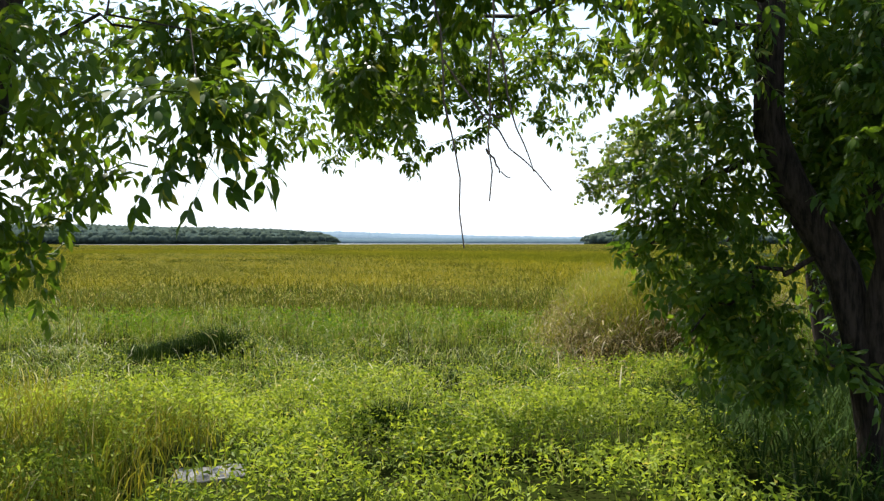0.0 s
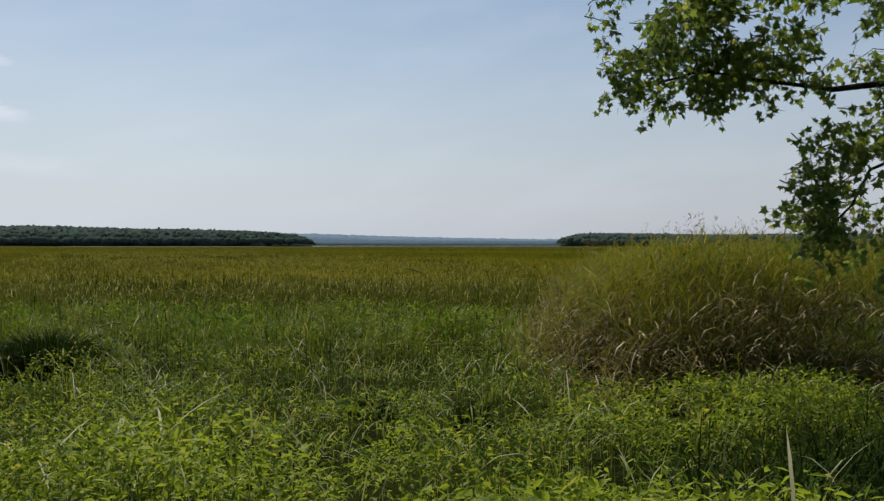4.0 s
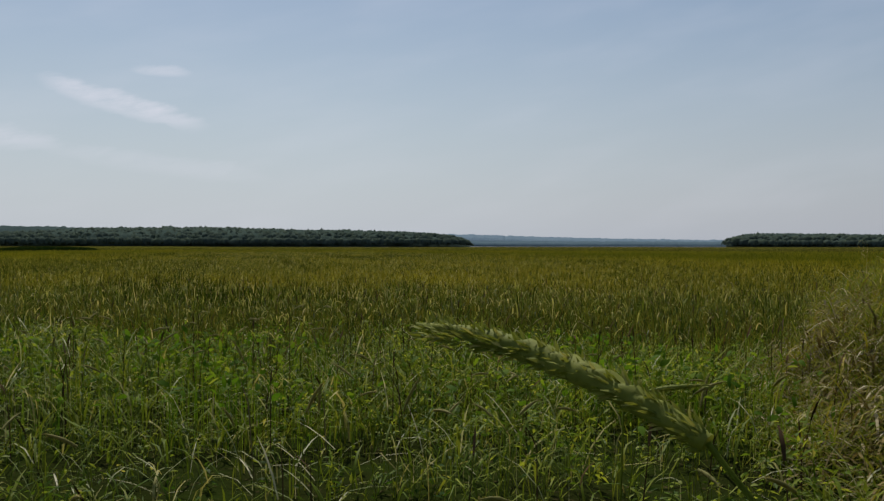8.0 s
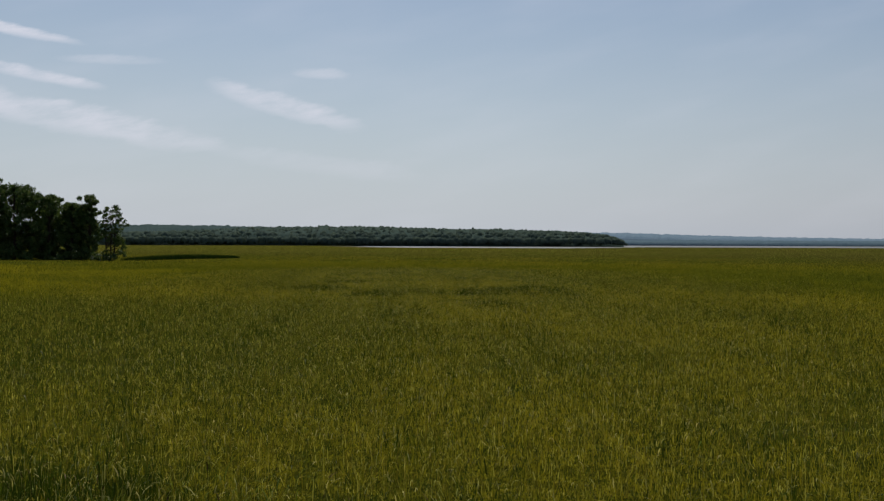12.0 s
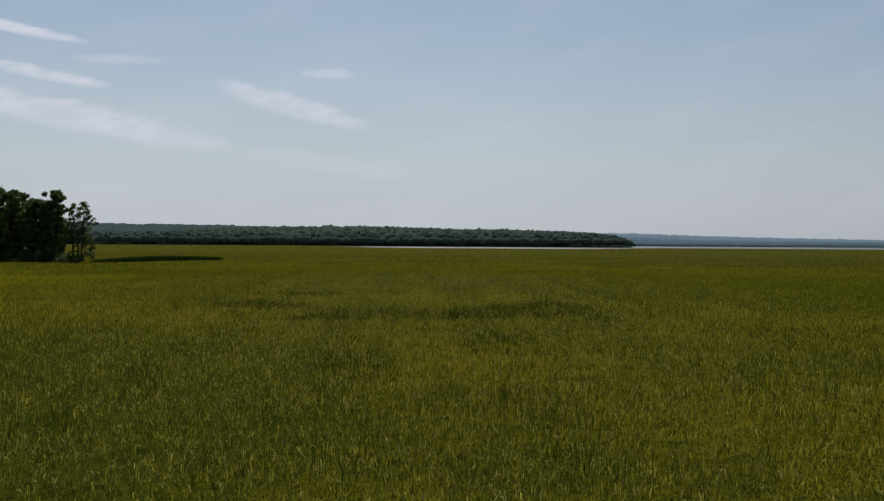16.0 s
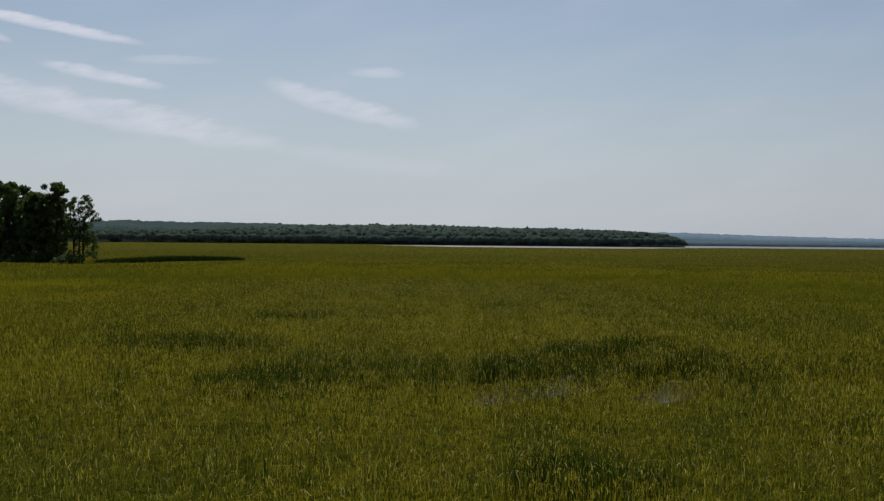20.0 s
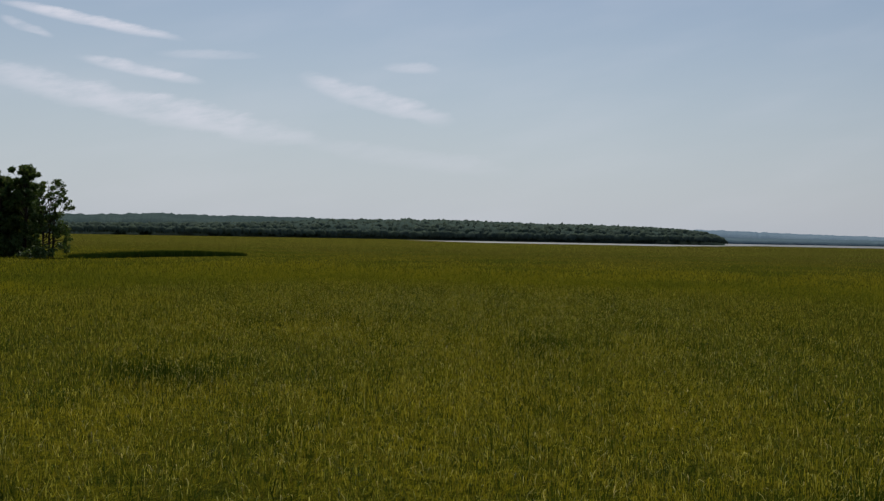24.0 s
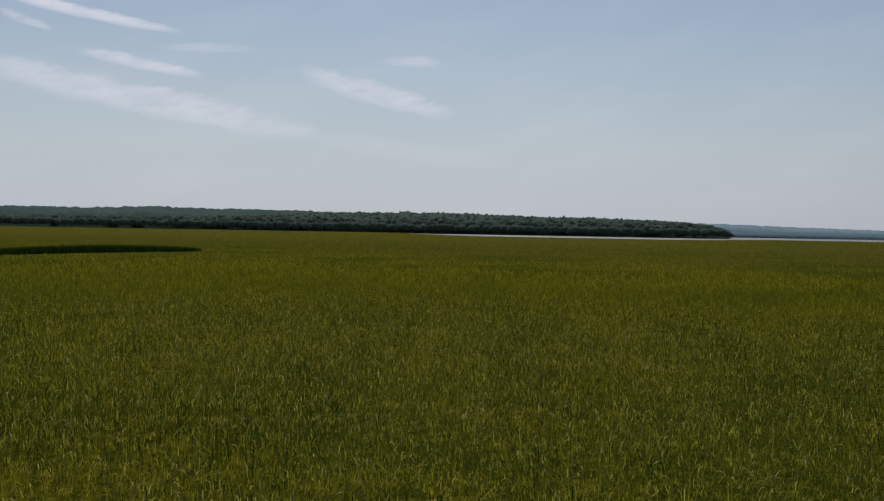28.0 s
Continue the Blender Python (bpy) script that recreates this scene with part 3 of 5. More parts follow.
woods("far_woods", "grey-green deciduous woods along the far shore", woods_spots(left_woods, 1000, 1900, 170, 21), 22, m_hazed_woods)
right_woods = ((-8.35, 0.30), (-8.8, 0.52), (-9.4, 0.64), (-10.5, 0.70), (-13, 0.66), (-16.5, 0.6), (-22, 0.62), (-30, 0.6))
woods("far_woods", "wooded point of grey-green trees reaching into the lake", woods_spots(right_woods, 1000, 520, 60, 23, 11.0), 24, m_hazed_woods)


def slope(name, profile, dist, depth, mat, label, seed=5):
    """The wooded ground under the far crowns, rising from the shore."""
    pa = sorted(profile)
    g = np.random.default_rng(seed)
    k = int(abs(pa[0][0] - pa[-1][0]) * 16)
    az = np.linspace(pa[0][0], pa[-1][0], k)
    el = np.interp(az, [p[0] for p in pa], [p[1] for p in pa])
    a = np.radians(az)
    top = np.tan(np.radians(el)) * (dist + depth) + 3.4
    rows = []
    for f, q in ((0.0, 0.0), (0.03, 0.42), (0.3, 0.62), (0.6, 0.78), (0.9, 0.91), (1.1, 0.92), (1.8, 0.2)):
        d = dist + 4 + f * depth
        zz = top * q + (g.normal(0, 0.5, k) if q else -1.0)
        rows.append(np.stack((-np.sin(a) * d, 22 + np.cos(a) * d, zz), 1))
    v = np.concatenate(rows)
    i = (np.arange(len(rows) - 1)[:, None] * k + np.arange(k - 1)[None]).ravel()
    q = np.stack((i, i + 1, i + k + 1, i + k), 1)
    return tagged(new(name, mesh_from(name, v, q, mat)), label, "hillside", kind="structure")


slope("backdrop_slope", left_woods, 1000, 170, m_shaded_slope, "wooded slope behind the far shore, shade under the crowns in its colour")
slope("backdrop_slope", right_woods, 1000, 60, m_shaded_slope, "wooded ground of the far point, shade under the crowns in its colour")


# ---- the rice stand ----
def scatter(area_lo, area_hi, density):
    n = int((area_hi[0] - area_lo[0]) * (area_hi[1] - area_lo[1]) * density)
    return rng.uniform(area_lo[0], area_hi[0], n), rng.uniform(area_lo[1], area_hi[1], n)


# Belts of darker leaves in the stand: centre and half sizes.
BELTS = ((-24.8, 81.5, 2.2, 0.8), (-26.2, 80.4, 1.0, 0.5), (-19.2, 76.2, 1.1, 0.8), (-19.1, 78.3, 0.9, 0.5), (-17.6, 77.4, 0.6, 0.6), (-16.6, 78.5, 0.9, 0.5), (-19.3, 74.9, 1.2, 0.6),
         (-17.4, 75.3, 0.9, 0.5), (-15.6, 76.2, 0.8, 0.5), (-14.6, 79.4, 1.0, 1.0), (-14.0, 83.6, 0.9, 1.2), (-12.6, 85.6, 1.2, 1.0), (-10.4, 82.6, 1.5, 0.8), (-11.9, 80.0, 0.6, 0.6),
         (-21.2, 100.6, 0.7, 0.45), (-20.0, 101.3, 0.6, 0.4), (-27.0, 90.8, 1.6, 0.8), (-26.0, 92.4, 1.0, 0.5), (-24.4, 102.1, 0.8, 0.5), (-8.2, 37.3, 1.6, 1.0), (-5.0, 34.0, 3.0, 1.6), (-13.0, 63.2, 1.1, 0.6),
         (-10.7, 69.5, 1.1, 0.6))


def leafy_part(x, y):
    """1 where darker leafy plants stand among the rice."""
    m = 0.45 * smoothstep(0.25, 0.65, wave(x, y, 0.8, 1.7) + 0.35 * wave(x, y, 2.3, 0.4))
    for cx, cy, a, b in BELTS:
        r = np.hypot((x - cx) / a, (y - cy) / b) + 0.25 * wave(x, y, 1.7)
        m = np.maximum(m, 1 - smoothstep(0.6, 1.15, r))
    return m


def rice_spots(d0, d1, density, thin=0.8):
    lo = (ROUTE[:, 0].min() - d1, 23.5)
    hi = (ROUTE[:, 0].max() + d1, ROUTE[:, 1].max() + d1)
    x, y = scatter(lo, hi, density)
    az0 = np.degrees(np.arctan2(-x, y - 14))
    ok = (az0 > -32) & (az0 < 54)
    x, y = x[ok], y[ok]
    d = off_route(x, y)
    d = np.abs(d + rng.normal(0, 0.14, len(x)) * d)
    clump = 0.35 + 0.75 * smoothstep(-0.45, 0.25, wave(x, y, 3.1, 0.5)) if d1 < 13 else 2.0
    edge = smoothstep(26.0, 30.0, y)
    ok = (d >= d0) & (d < d1) & (pool_depth(x, y) < 0.3 + 0.75 * (rng.random(len(x)) < 0.30)) & (edge * clump * (1 - thin * leafy_part(x, y) * (d < 14)) > rng.random(len(x)))
    return x[ok], y[ok]


def rice_top(x, y):
    return 1.17 + 0.09 * wave(x, y, 0.45) + 0.07 * wave(x, y, 1.9, 2.0)


def rice_band(d0, d1, stalks, bowed, fine, width, size):
    """Upright stalks, leaves that bow over, and short fine leaves through the top of the stand. size: mean leaf length."""
    x, y = rice_spots(d0, d1, stalks)
    n = len(x)
    h = rice_top(x, y) + rng.normal(0.02, 0.09, n) - 0.5
    out = [blades(x, y, np.full(n, 0.5), h, width * 0.7 * rng.uniform(0.6, 1.3, n), np.abs(rng.normal(0.08, 0.08, n)), rng.uniform(0, 6.28, n), 0.3, False, rng.uniform(-0.8, 0.8, n) + 0.3)]
    if bowed:
        x, y = rice_spots(d0, d1, bowed)
        n = len(x)
        length = size * rng.uniform(0.9, 2.1, n)
        z = rice_top(x, y) - length * rng.uniform(0.5, 1.3, n)
        out.append(blades(x, y, z, length, width * 0.9 * rng.uniform(0.6, 1.3, n), np.abs(rng.normal(0.55, 0.4, n)), rng.uniform(0, 6.28, n), rng.uniform(0.2, 0.9, n), True))
    x, y = rice_spots(d0, d1, fine)
    n = len(x)
    length = size * rng.uniform(0.5, 1.6, n)
    z = rice_top(x, y) + 0.02 - length * 0.8 - 0.34 * rng.random(n) ** 1.6
    out.append(blades(x, y, z, length, width * rng.uniform(0.6, 1.3, n), np.abs(rng.normal(0.3, 0.35, n)), rng.uniform(0, 6.28, n), 0.3, False, rng.uniform(-0.9, 0.9, n) + 0.3))
    return join(out)


x, y = scatter((-22, 27.0), (14, 46.0), 2.2)
n = len(x)
tall_stalks = blades(x, y, np.full(n, 0.6), rng.uniform(0.6, 0.9, n), rng.uniform(0.007, 0.012, n), np.abs(rng.normal(0.08, 0.08, n)), rng.uniform(0, 6.28, n), 0.3, True, rng.uniform(-0.5, 0.5, n))
near_rice = join([tall_stalks, rice_band(0, 6.5, 14, 52, 370, 0.0110, 0.095), rice_band(6.5, 12, 10, 22, 190, 0.0135, 0.105), rice_band(12, 20, 8, 0, 115, 0.018, 0.13)])
tagged(new("wild_rice_stand", mesh_from("wild_rice_stand", *near_rice, m_rice)), "golden green wild rice stalks standing in the lake", "wild rice", kind="stuff")
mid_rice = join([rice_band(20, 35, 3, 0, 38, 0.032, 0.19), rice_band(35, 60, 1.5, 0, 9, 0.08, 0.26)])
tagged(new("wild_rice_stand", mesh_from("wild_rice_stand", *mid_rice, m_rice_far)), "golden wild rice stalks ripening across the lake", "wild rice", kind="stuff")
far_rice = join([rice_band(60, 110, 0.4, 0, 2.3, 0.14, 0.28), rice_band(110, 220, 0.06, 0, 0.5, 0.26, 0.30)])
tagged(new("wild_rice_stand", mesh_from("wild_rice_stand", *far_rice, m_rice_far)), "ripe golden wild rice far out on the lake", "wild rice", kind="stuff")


# darker leaves in hummocks, and pale tips that bow over all through the stand
x, y = rice_spots(0, 14, 150, 0.0)
ok = (leafy_part(x, y) > 0.15 + 0.85 * rng.random(len(x))) & (rng.random(len(x)) < 0.3 + 0.7 * smoothstep(34, 40, y))
x, y = x[ok], y[ok]
n = len(x)
top = rice_top(x, y) + 0.04 + rng.normal(0, 0.10, n)
h = rng.uniform(0.18, 0.46, n)
dark = blades(x, y, top - h, h, rng.uniform(0.009, 0.017, n), np.abs(rng.normal(0.35, 0.3, n)), rng.uniform(0, 6.28, n), rng.uniform(0.2, 1.0, n), True, rng.uniform(-0.9, 0.9, n))
tagged(new("leafy_hummocks", mesh_from("leafy_hummocks", *dark, m_reed)), "dark green leafy hummocks among the wild rice", "wild rice", kind="stuff")
x, y = rice_spots(0, 13, 24, 0.0)
ok = (0.34 + 0.5 * leafy_part(x, y) + 0.45 * smoothstep(39.0, 36.0, y)) * (1 - 0.85 * smoothstep(5.0, 12.0, off_route(x, y))) > rng.random(len(x))
x, y = x[ok], y[ok]
n = len(x)
top = rice_top(x, y) + rng.normal(0.0, 0.08, n)
tips = arcs(x, y, top - 0.05, rng.uniform(0.09, 0.20, n), rng.uniform(0.007, 0.012, n), np.abs(rng.normal(0.5, 0.35, n)), rng.uniform(0, 6.28, n), rng.uniform(0.2, 0.9, n))
tagged(new("rice_leaf_tips", mesh_from("rice_leaf_tips", *tips, m_tip)), "pale bent leaf tips in the rice, sun glints put into their colour", "wild rice", kind="stuff")


# leafy grass along the landward edge of the rice
x, y = scatter((-11.0, 30.0), (8.0, 38.5), 75)
ok = smoothstep(30.0, 32.0, y) * smoothstep(39.0, 36.0, y + 1.2 * wave(x, y, 0.9)) * (0.25 + 0.75 * smoothstep(-0.4, 0.2, wave(x, y, 1.6, 0.8))) > rng.random(len(x))
x, y = x[ok], y[ok]
n = len(x)
edge_leaves = arcs(x, y, rice_top(x, y) - rng.uniform(0.12, 0.42, n), rng.uniform(0.14, 0.32, n), rng.uniform(0.007, 0.014, n), np.abs(rng.normal(0.55, 0.35, n)), rng.uniform(0, 6.28, n), rng.uniform(0.2, 0.9, n))
tagged(new("leafy_grass", mesh_from("leafy_grass", *edge_leaves, m_grass)), "green leafy grass mixed into the edge of the wild rice", "grass", kind="stuff")


# ---- shore vegetation ----
def shore_points(density, keep):
    x, y = scatter((-12.5, 7.5), (9.5, 33.0), density)
    az0 = np.degrees(np.arctan2(-(x + 0.3), y - 5.5))
    ok = (np.abs(az0) < 38) & (keep(x, y) > rng.random(len(x)))
    return x[ok], y[ok]


def mound_part(x, y):
    """1 inside the tall reed grass on the shore to the right, 0 outside."""
    left = x - (1.98 - 0.10 * (y - 20) + 0.016 * (y - 20) ** 2)
    front = y - (19.3 + 0.10 * (x - 1.7))
    return smoothstep(-0.75, 0.8, left + 0.25 * wave(x, y, 2.0)) * smoothstep(-0.4, 1.2, front + 0.2 * wave(x, y, 2.2)) * (1 - smoothstep(30, 36, y))


def hollow(x, y):
    """Dark hollows, where sedge stands lower than the rest."""
    d = np.zeros_like(x)
    for cx, cy, a, b in ((-4.15, 21.6, 0.9, 0.95), (-5.2, 21.9, 0.8, 0.5), (-3.9, 20.5, 0.7, 0.6), (-0.85, 14.35, 0.62, 0.42), (-2.35, 13.35, 0.45, 0.3), (2.0, 20.6, 0.3, 0.5), (-0.35, 19.4, 0.38, 0.3), (0.45, 18.7, 0.25, 0.25), (-3.2, 21.8, 0.9, 0.35), (-2.3, 17.3, 0.4, 0.25), (0.7, 16.6, 0.3, 0.25), (-1.5, 20.9, 0.5, 0.25)):
        r = np.hypot((x - cx) / a, (y - cy) / b)
        d = np.maximum(d, 1 - smoothstep(0.5, 1.1, r))
    return d


def rock_free(x, y):
    return (np.hypot((x + 1.97) / 0.48, (y - 12.4) / 0.85) > 1).astype(float)


DOMES = np.random.default_rng(5)
DOMES = np.column_stack((DOMES.uniform(-12.5, 9.5, 270), DOMES.uniform(8.0, 29.0, 270), DOMES.uniform(0.28, 0.75, 270), 0.08 + 0.36 * DOMES.random(270) ** 2.4))
near_bank = np.random.default_rng(8)
near_bank = np.column_stack((near_bank.uniform(-4.2, 2.2, 46), near_bank.uniform(11.0, 14.6, 46), near_bank.uniform(0.28, 0.55, 46), 0.09 + 0.28 * near_bank.random(46) ** 1.6))
DOMES = np.vstack((DOMES, near_bank, ((-2.55, 14.2, 0.55, 0.50), (-0.85, 15.3, 0.62, 0.50), (-3.0, 20.2, 0.6, 0.35), (0.9, 19.6, 0.55, 0.45), (1.0, 14.0, 0.6, 0.42), (-1.6, 16.9, 0.6, 0.3), (1.55, 18.75, 0.5, 0.32), (2.1, 18.5, 0.6, 0.36), (2.8, 18.6, 0.6, 0.36), (1.2, 17.6, 0.6, 0.34), (2.2, 17.5, 0.6, 0.30), (0.6, 14.6, 0.8, 0.34), (0.35, 16.6, 0.7, 0.40), (-3.0, 15.6, 0.8, 0.40), (-2.0, 18.2, 0.9, 0.30))))


def plant_top(x, y):
    """Height of the weeds over the bank: many low domes with troughs between them."""
    top = np.zeros(len(x))
    for cx, cy, r, h in DOMES:
        d = ((x - cx) ** 2 + (y - cy) ** 2) / (r * r)
        near = d < 1
        top[near] = np.maximum(top[near], h * (1 - d[near]) ** 0.45)
    low = 1 - 0.25 * smoothstep(1.0, 1.8, x) * smoothstep(17.8, 18.8, y)
    return (0.07 + top + 0.10 * smoothstep(23, 26, y) + 0.05 * wave(x, y, 2.3) + 0.05 * wave(x, y, 7.1, 0.6)).clip(0.03) * low * (1 - 0.85 * hollow(x, y))


def bank_keep(x, y):
    return rock_free(x, y) * (1 - 0.9 * mound_part(x, y)) * (1 - 0.78 * hollow(x, y)) * (1 - smoothstep(28.5, 33, y)) * smoothstep(9.0, 11.5, y) * (1 - 0.9 * smoothstep(1.2, 1.9, x) * smoothstep(16.2, 14.7, y))


# small-leaved weeds over the domes of the bank
leaf_sets = []
for dens, keep in ((1450, lambda x, y: smoothstep(19.5, 15.0, y + 2.2 * wave(x, y, 0.7)) * (0.16 + 0.84 * smoothstep(0.0, 0.10, plant_top(x, y) - 0.11))),
                   (950, lambda x, y: smoothstep(15.5, 19.5, y) * (0.10 + 0.90 * smoothstep(0.0, 0.12, plant_top(x, y) - 0.11)) * (0.3 + 0.7 * smoothstep(-0.3, 0.3, wave(x, y, 1.3, 0.7))))):
    x, y = shore_points(dens * 0.25, lambda x, y: bank_keep(x, y))
    rep4 = 4
    x, y = np.repeat(x, rep4) + rng.normal(0, 0.035, len(x) * rep4), np.repeat(y, rep4) + rng.normal(0, 0.035, len(y) * rep4)
    ok = keep(x, y) > rng.random(len(x))
    x, y = x[ok], y[ok]
    k = len(x)
    z = base_z(x, y) + plant_top(x, y) * (1.04 - 0.62 * rng.random(k) ** 1.8) + np.abs(rng.normal(0, 0.045, k))
    leaf_sets.append(slips(x, y, z, rng.uniform(0.025, 0.065, k), rng.uniform(0.010, 0.026, k), rng.normal(0.05, 0.6, k), rng.uniform(0, 6.28, k), rng.normal(0, 0.6, k)))
tagged(new("weed_clumps", mesh_from("weed_clumps", *join(leaf_sets), m_weed)), "rounded clumps of small-leaved green weeds on the bank", "weeds", kind="stuff")

# long grass that bows over in all directions between and beyond the weeds
x, y = shore_points(185, lambda x, y: bank_keep(x, y) * (0.6 + 0.4 * smoothstep(15.0, 19.0, y + 2.2 * wave(x, y, 1.1))) * (0.08 + 0.92 * smoothstep(-0.35, 0.15, wave(x, y, 1.7, 4.2))) * (0.3 + 0.7 * smoothstep(0.05, 0.16, plant_top(x, y))))
n = len(x)
length = rng.uniform(0.20, 0.48, n) * (0.58 + 0.72 * smoothstep(21, 26, y))
long = arcs(x, y, base_z(x, y) + plant_top(x, y) * rng.uniform(0.0, 0.7, n), length, rng.uniform(0.007, 0.017, n), np.abs(rng.normal(0.45, 0.35, n)), rng.normal(0.0, 0.9, n) + np.pi * (rng.random(n) < 0.5), rng.uniform(0.25, 0.85, n))
x, y = shore_points(40, lambda x, y: bank_keep(x, y) * (0.3 + 0.7 * smoothstep(17, 24, y)))
n = len(x)
fine = blades(x, y, base_z(x, y) - 0.02, (plant_top(x, y) + 0.10) * rng.uniform(0.6, 1.35, n), rng.uniform(0.004, 0.009, n), np.abs(rng.normal(0.25, 0.2, n)), rng.uniform(0, 6.28, n), rng.uniform(0.2, 0.8, n), True, rng.uniform(0, 3.14, n))
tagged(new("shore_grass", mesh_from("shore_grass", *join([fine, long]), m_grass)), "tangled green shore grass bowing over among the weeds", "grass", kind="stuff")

# pale blades that arch over the weeds
x, y = shore_points(34, lambda x, y: bank_keep(x, y) * smoothstep(12.5, 16.0, y) * (0.15 + 0.85 * smoothstep(-0.2, 0.4, wave(x, y, 1.3, 5.0))))
n = len(x)
top = base_z(x, y) + plant_top(x, y) * rng.uniform(0.6, 1.1, n) + rng.uniform(0.0, 0.10, n)
nod = arcs(x, y, top - 0.04, rng.uniform(0.14, 0.40, n), rng.uniform(0.005, 0.012, n), np.abs(rng.normal(0.95, 0.35, n)), rng.normal(0.0, 0.8, n) + np.pi * (rng.random(n) < 0.6), rng.uniform(0.1, 0.5, n))
stem = blades(x, y, base_z(x, y) - 0.02, top - base_z(x, y), np.full(n, 0.005), np.full(n, 0.02), rng.uniform(0, 6.28, n), 0.1, False, rng.uniform(0, 3.1, n))
tagged(new("arching_grass", mesh_from("arching_grass", *join([nod, stem]), m_nod)), "pale silvery grass blades arching over the weeds", "grass", kind="stuff")

# upright leafy stems
x, y = shore_points(14, lambda x, y: bank_keep(x, y) * (0.15 + 0.85 * smoothstep(-0.25, 0.45, wave(x, y, 0.85, 0.7))) * smoothstep(11.5, 13.5, y) * (0.05 + 0.95 * smoothstep(30.5, 28.0, y)))
n = len(x)
hh = (plant_top(x, y) + 0.02 + 0.16 * rng.random(n) ** 2).clip(0.09, 0.6)
rep = 13
X, Y, H = np.repeat(x, rep), np.repeat(y, rep), np.repeat(hh, rep)
k = len(X)
u = np.tile(np.linspace(0.3, 1.0, rep), n)
spin = np.tile(np.arange(rep) * 2.4, n) + np.repeat(rng.uniform(0, 6.28, n), rep)
v, f = leaves(X, Y, base_z(X, Y) + H * u, rng.uniform(0.05, 0.10, k) * (1.15 - 0.6 * u), rng.uniform(0.011, 0.022, k), rng.normal(0.15, 0.35, k), spin, rng.normal(0, 0.3, k))
sv, sf = blades(x, y, base_z(x, y) - 0.02, hh * 1.02, np.full(n, 0.007), np.abs(rng.normal(0.02, 0.02, n)), rng.uniform(0, 6.28, n), 0.2, True, rng.uniform(0, 3.1, n))
v, f = join([(v, f), (sv, sf)])
tagged(new("broadleaf_weeds", mesh_from("broadleaf_weeds", v, f, m_weed)), "upright leafy weeds crowding the bank", "weeds", kind="stuff")

# broad thin leaves by the water's edge
x, y = shore_points(95, lambda x, y: smoothstep(23.5, 25.0, y) * (1 - smoothstep(28.0, 30.5, y)) * smoothstep(-0.2, 0.4, wave(x, y, 1.1, 2.6)))
n = len(x)
v, f = leaves(x, y, base_z(x, y) + rng.uniform(0.25, 0.5, n), rng.uniform(0.05, 0.11, n), rng.uniform(0.02, 0.05, n), rng.normal(0.5, 0.5, n), rng.uniform(0, 6.28, n), rng.normal(0, 0.6, n))
sv, sf = blades(x, y, base_z(x, y) - 0.02, np.full(n, 0.42), np.full(n, 0.007), np.full(n, 0.03), rng.uniform(0, 6.28, n), 0.1, True, rng.uniform(0, 3.1, n))
v, f = join([(v, f), (sv, sf)])
tagged(new("arrowhead_plants", mesh_from("arrowhead_plants", v, f, m_arrow)), "broad thin sunlit leaves at the water's edge", "weeds", kind="stuff")

# dark dead stems with narrow heads standing in the grass
x, y = scatter((-10, 20.0), (5.0, 38.0), 3.4)
ok = rng.random(len(x)) < 0.25 + 0.75 * smoothstep(22, 27, y)
x, y = x[ok], y[ok]
n = len(x)
h = rng.uniform(0.50, 0.80, n) + 0.08 * smoothstep(27, 31, y)
lean, az = np.abs(rng.normal(0.08, 0.1, n)), rng.uniform(0, 6.28, n)
stems = blades(x, y, base_z(x, y) - 0.05, h, rng.uniform(0.005, 0.009, n), lean, az, 0.2, True, rng.uniform(-0.5, 0.5, n))
hx, hy = x + np.cos(az) * lean * h, y + np.sin(az) * lean * h
heads = arcs(hx, hy, base_z(x, y) + h * 0.9 - 0.05, rng.uniform(0.08, 0.16, n), rng.uniform(0.009, 0.016, n), lean + np.abs(rng.normal(0, 0.5, n)), az, rng.uniform(0.0, 0.4, n))
tagged(new("dead_stems", mesh_from("dead_stems", *join([stems, heads]), m_dead)), "thin dark dead stems with narrow heads above the grass", "stems", kind="stuff")

# tall reed grass on the right, dry brown in front and green on top
x, y = scatter((0.7, 18.8), (8.0, 34.0), 1600)
ok = (0.25 + mound_part(x, y)) * (mound_part(x, y) > 0.03) * smoothstep(5.6, 3.4, x - 0.16 * (y - 20) + 0.5 * smoothstep(22, 25, y)) > rng.random(len(x))
x, y = x[ok], y[ok]
n = len(x)
inner = mound_part(x, y)
z0 = ground_z(x, y).clip(0.3, 2)
crest = np.interp(y, (20, 22, 24, 28, 34), (2.26, 2.24, 2.14, 1.94, 1.45)) + 0.07 * wave(x, y, 1.5) + 0.05 * wave(x, y, 4.0)
rise = 0.25 + (crest - z0 - 0.25) * inner
level = rng.random(n) ** 0.42
h = rng.uniform(0.14, 0.38, n)
zb = z0 + (rise - h * 0.75).clip(0) * level - 0.02
flank = x - (1.78 - 0.10 * (y - 20) + 0.016 * (y - 20) ** 2) < 0.9
fore = ((y < 21.8) | (flank & (rng.random(n) < 0.5))) & (zb + rng.normal(0, 0.12, n) < 1.36 + 0.20 * wave(x, y, 1.9) + 0.16 * smoothstep(2.2, 3.2, x)) & (rng.random(n) < 0.85)
wide = np.where(fore, rng.uniform(0.007, 0.022, n), rng.uniform(0.006, 0.014, n))
tilt = np.where(fore, np.abs(rng.normal(1.25, 0.5, n)), np.abs(rng.normal(1.05, 0.5, n)))
az = rng.normal(-0.3, 0.8, n) + np.pi * (rng.random(n) < 0.5)
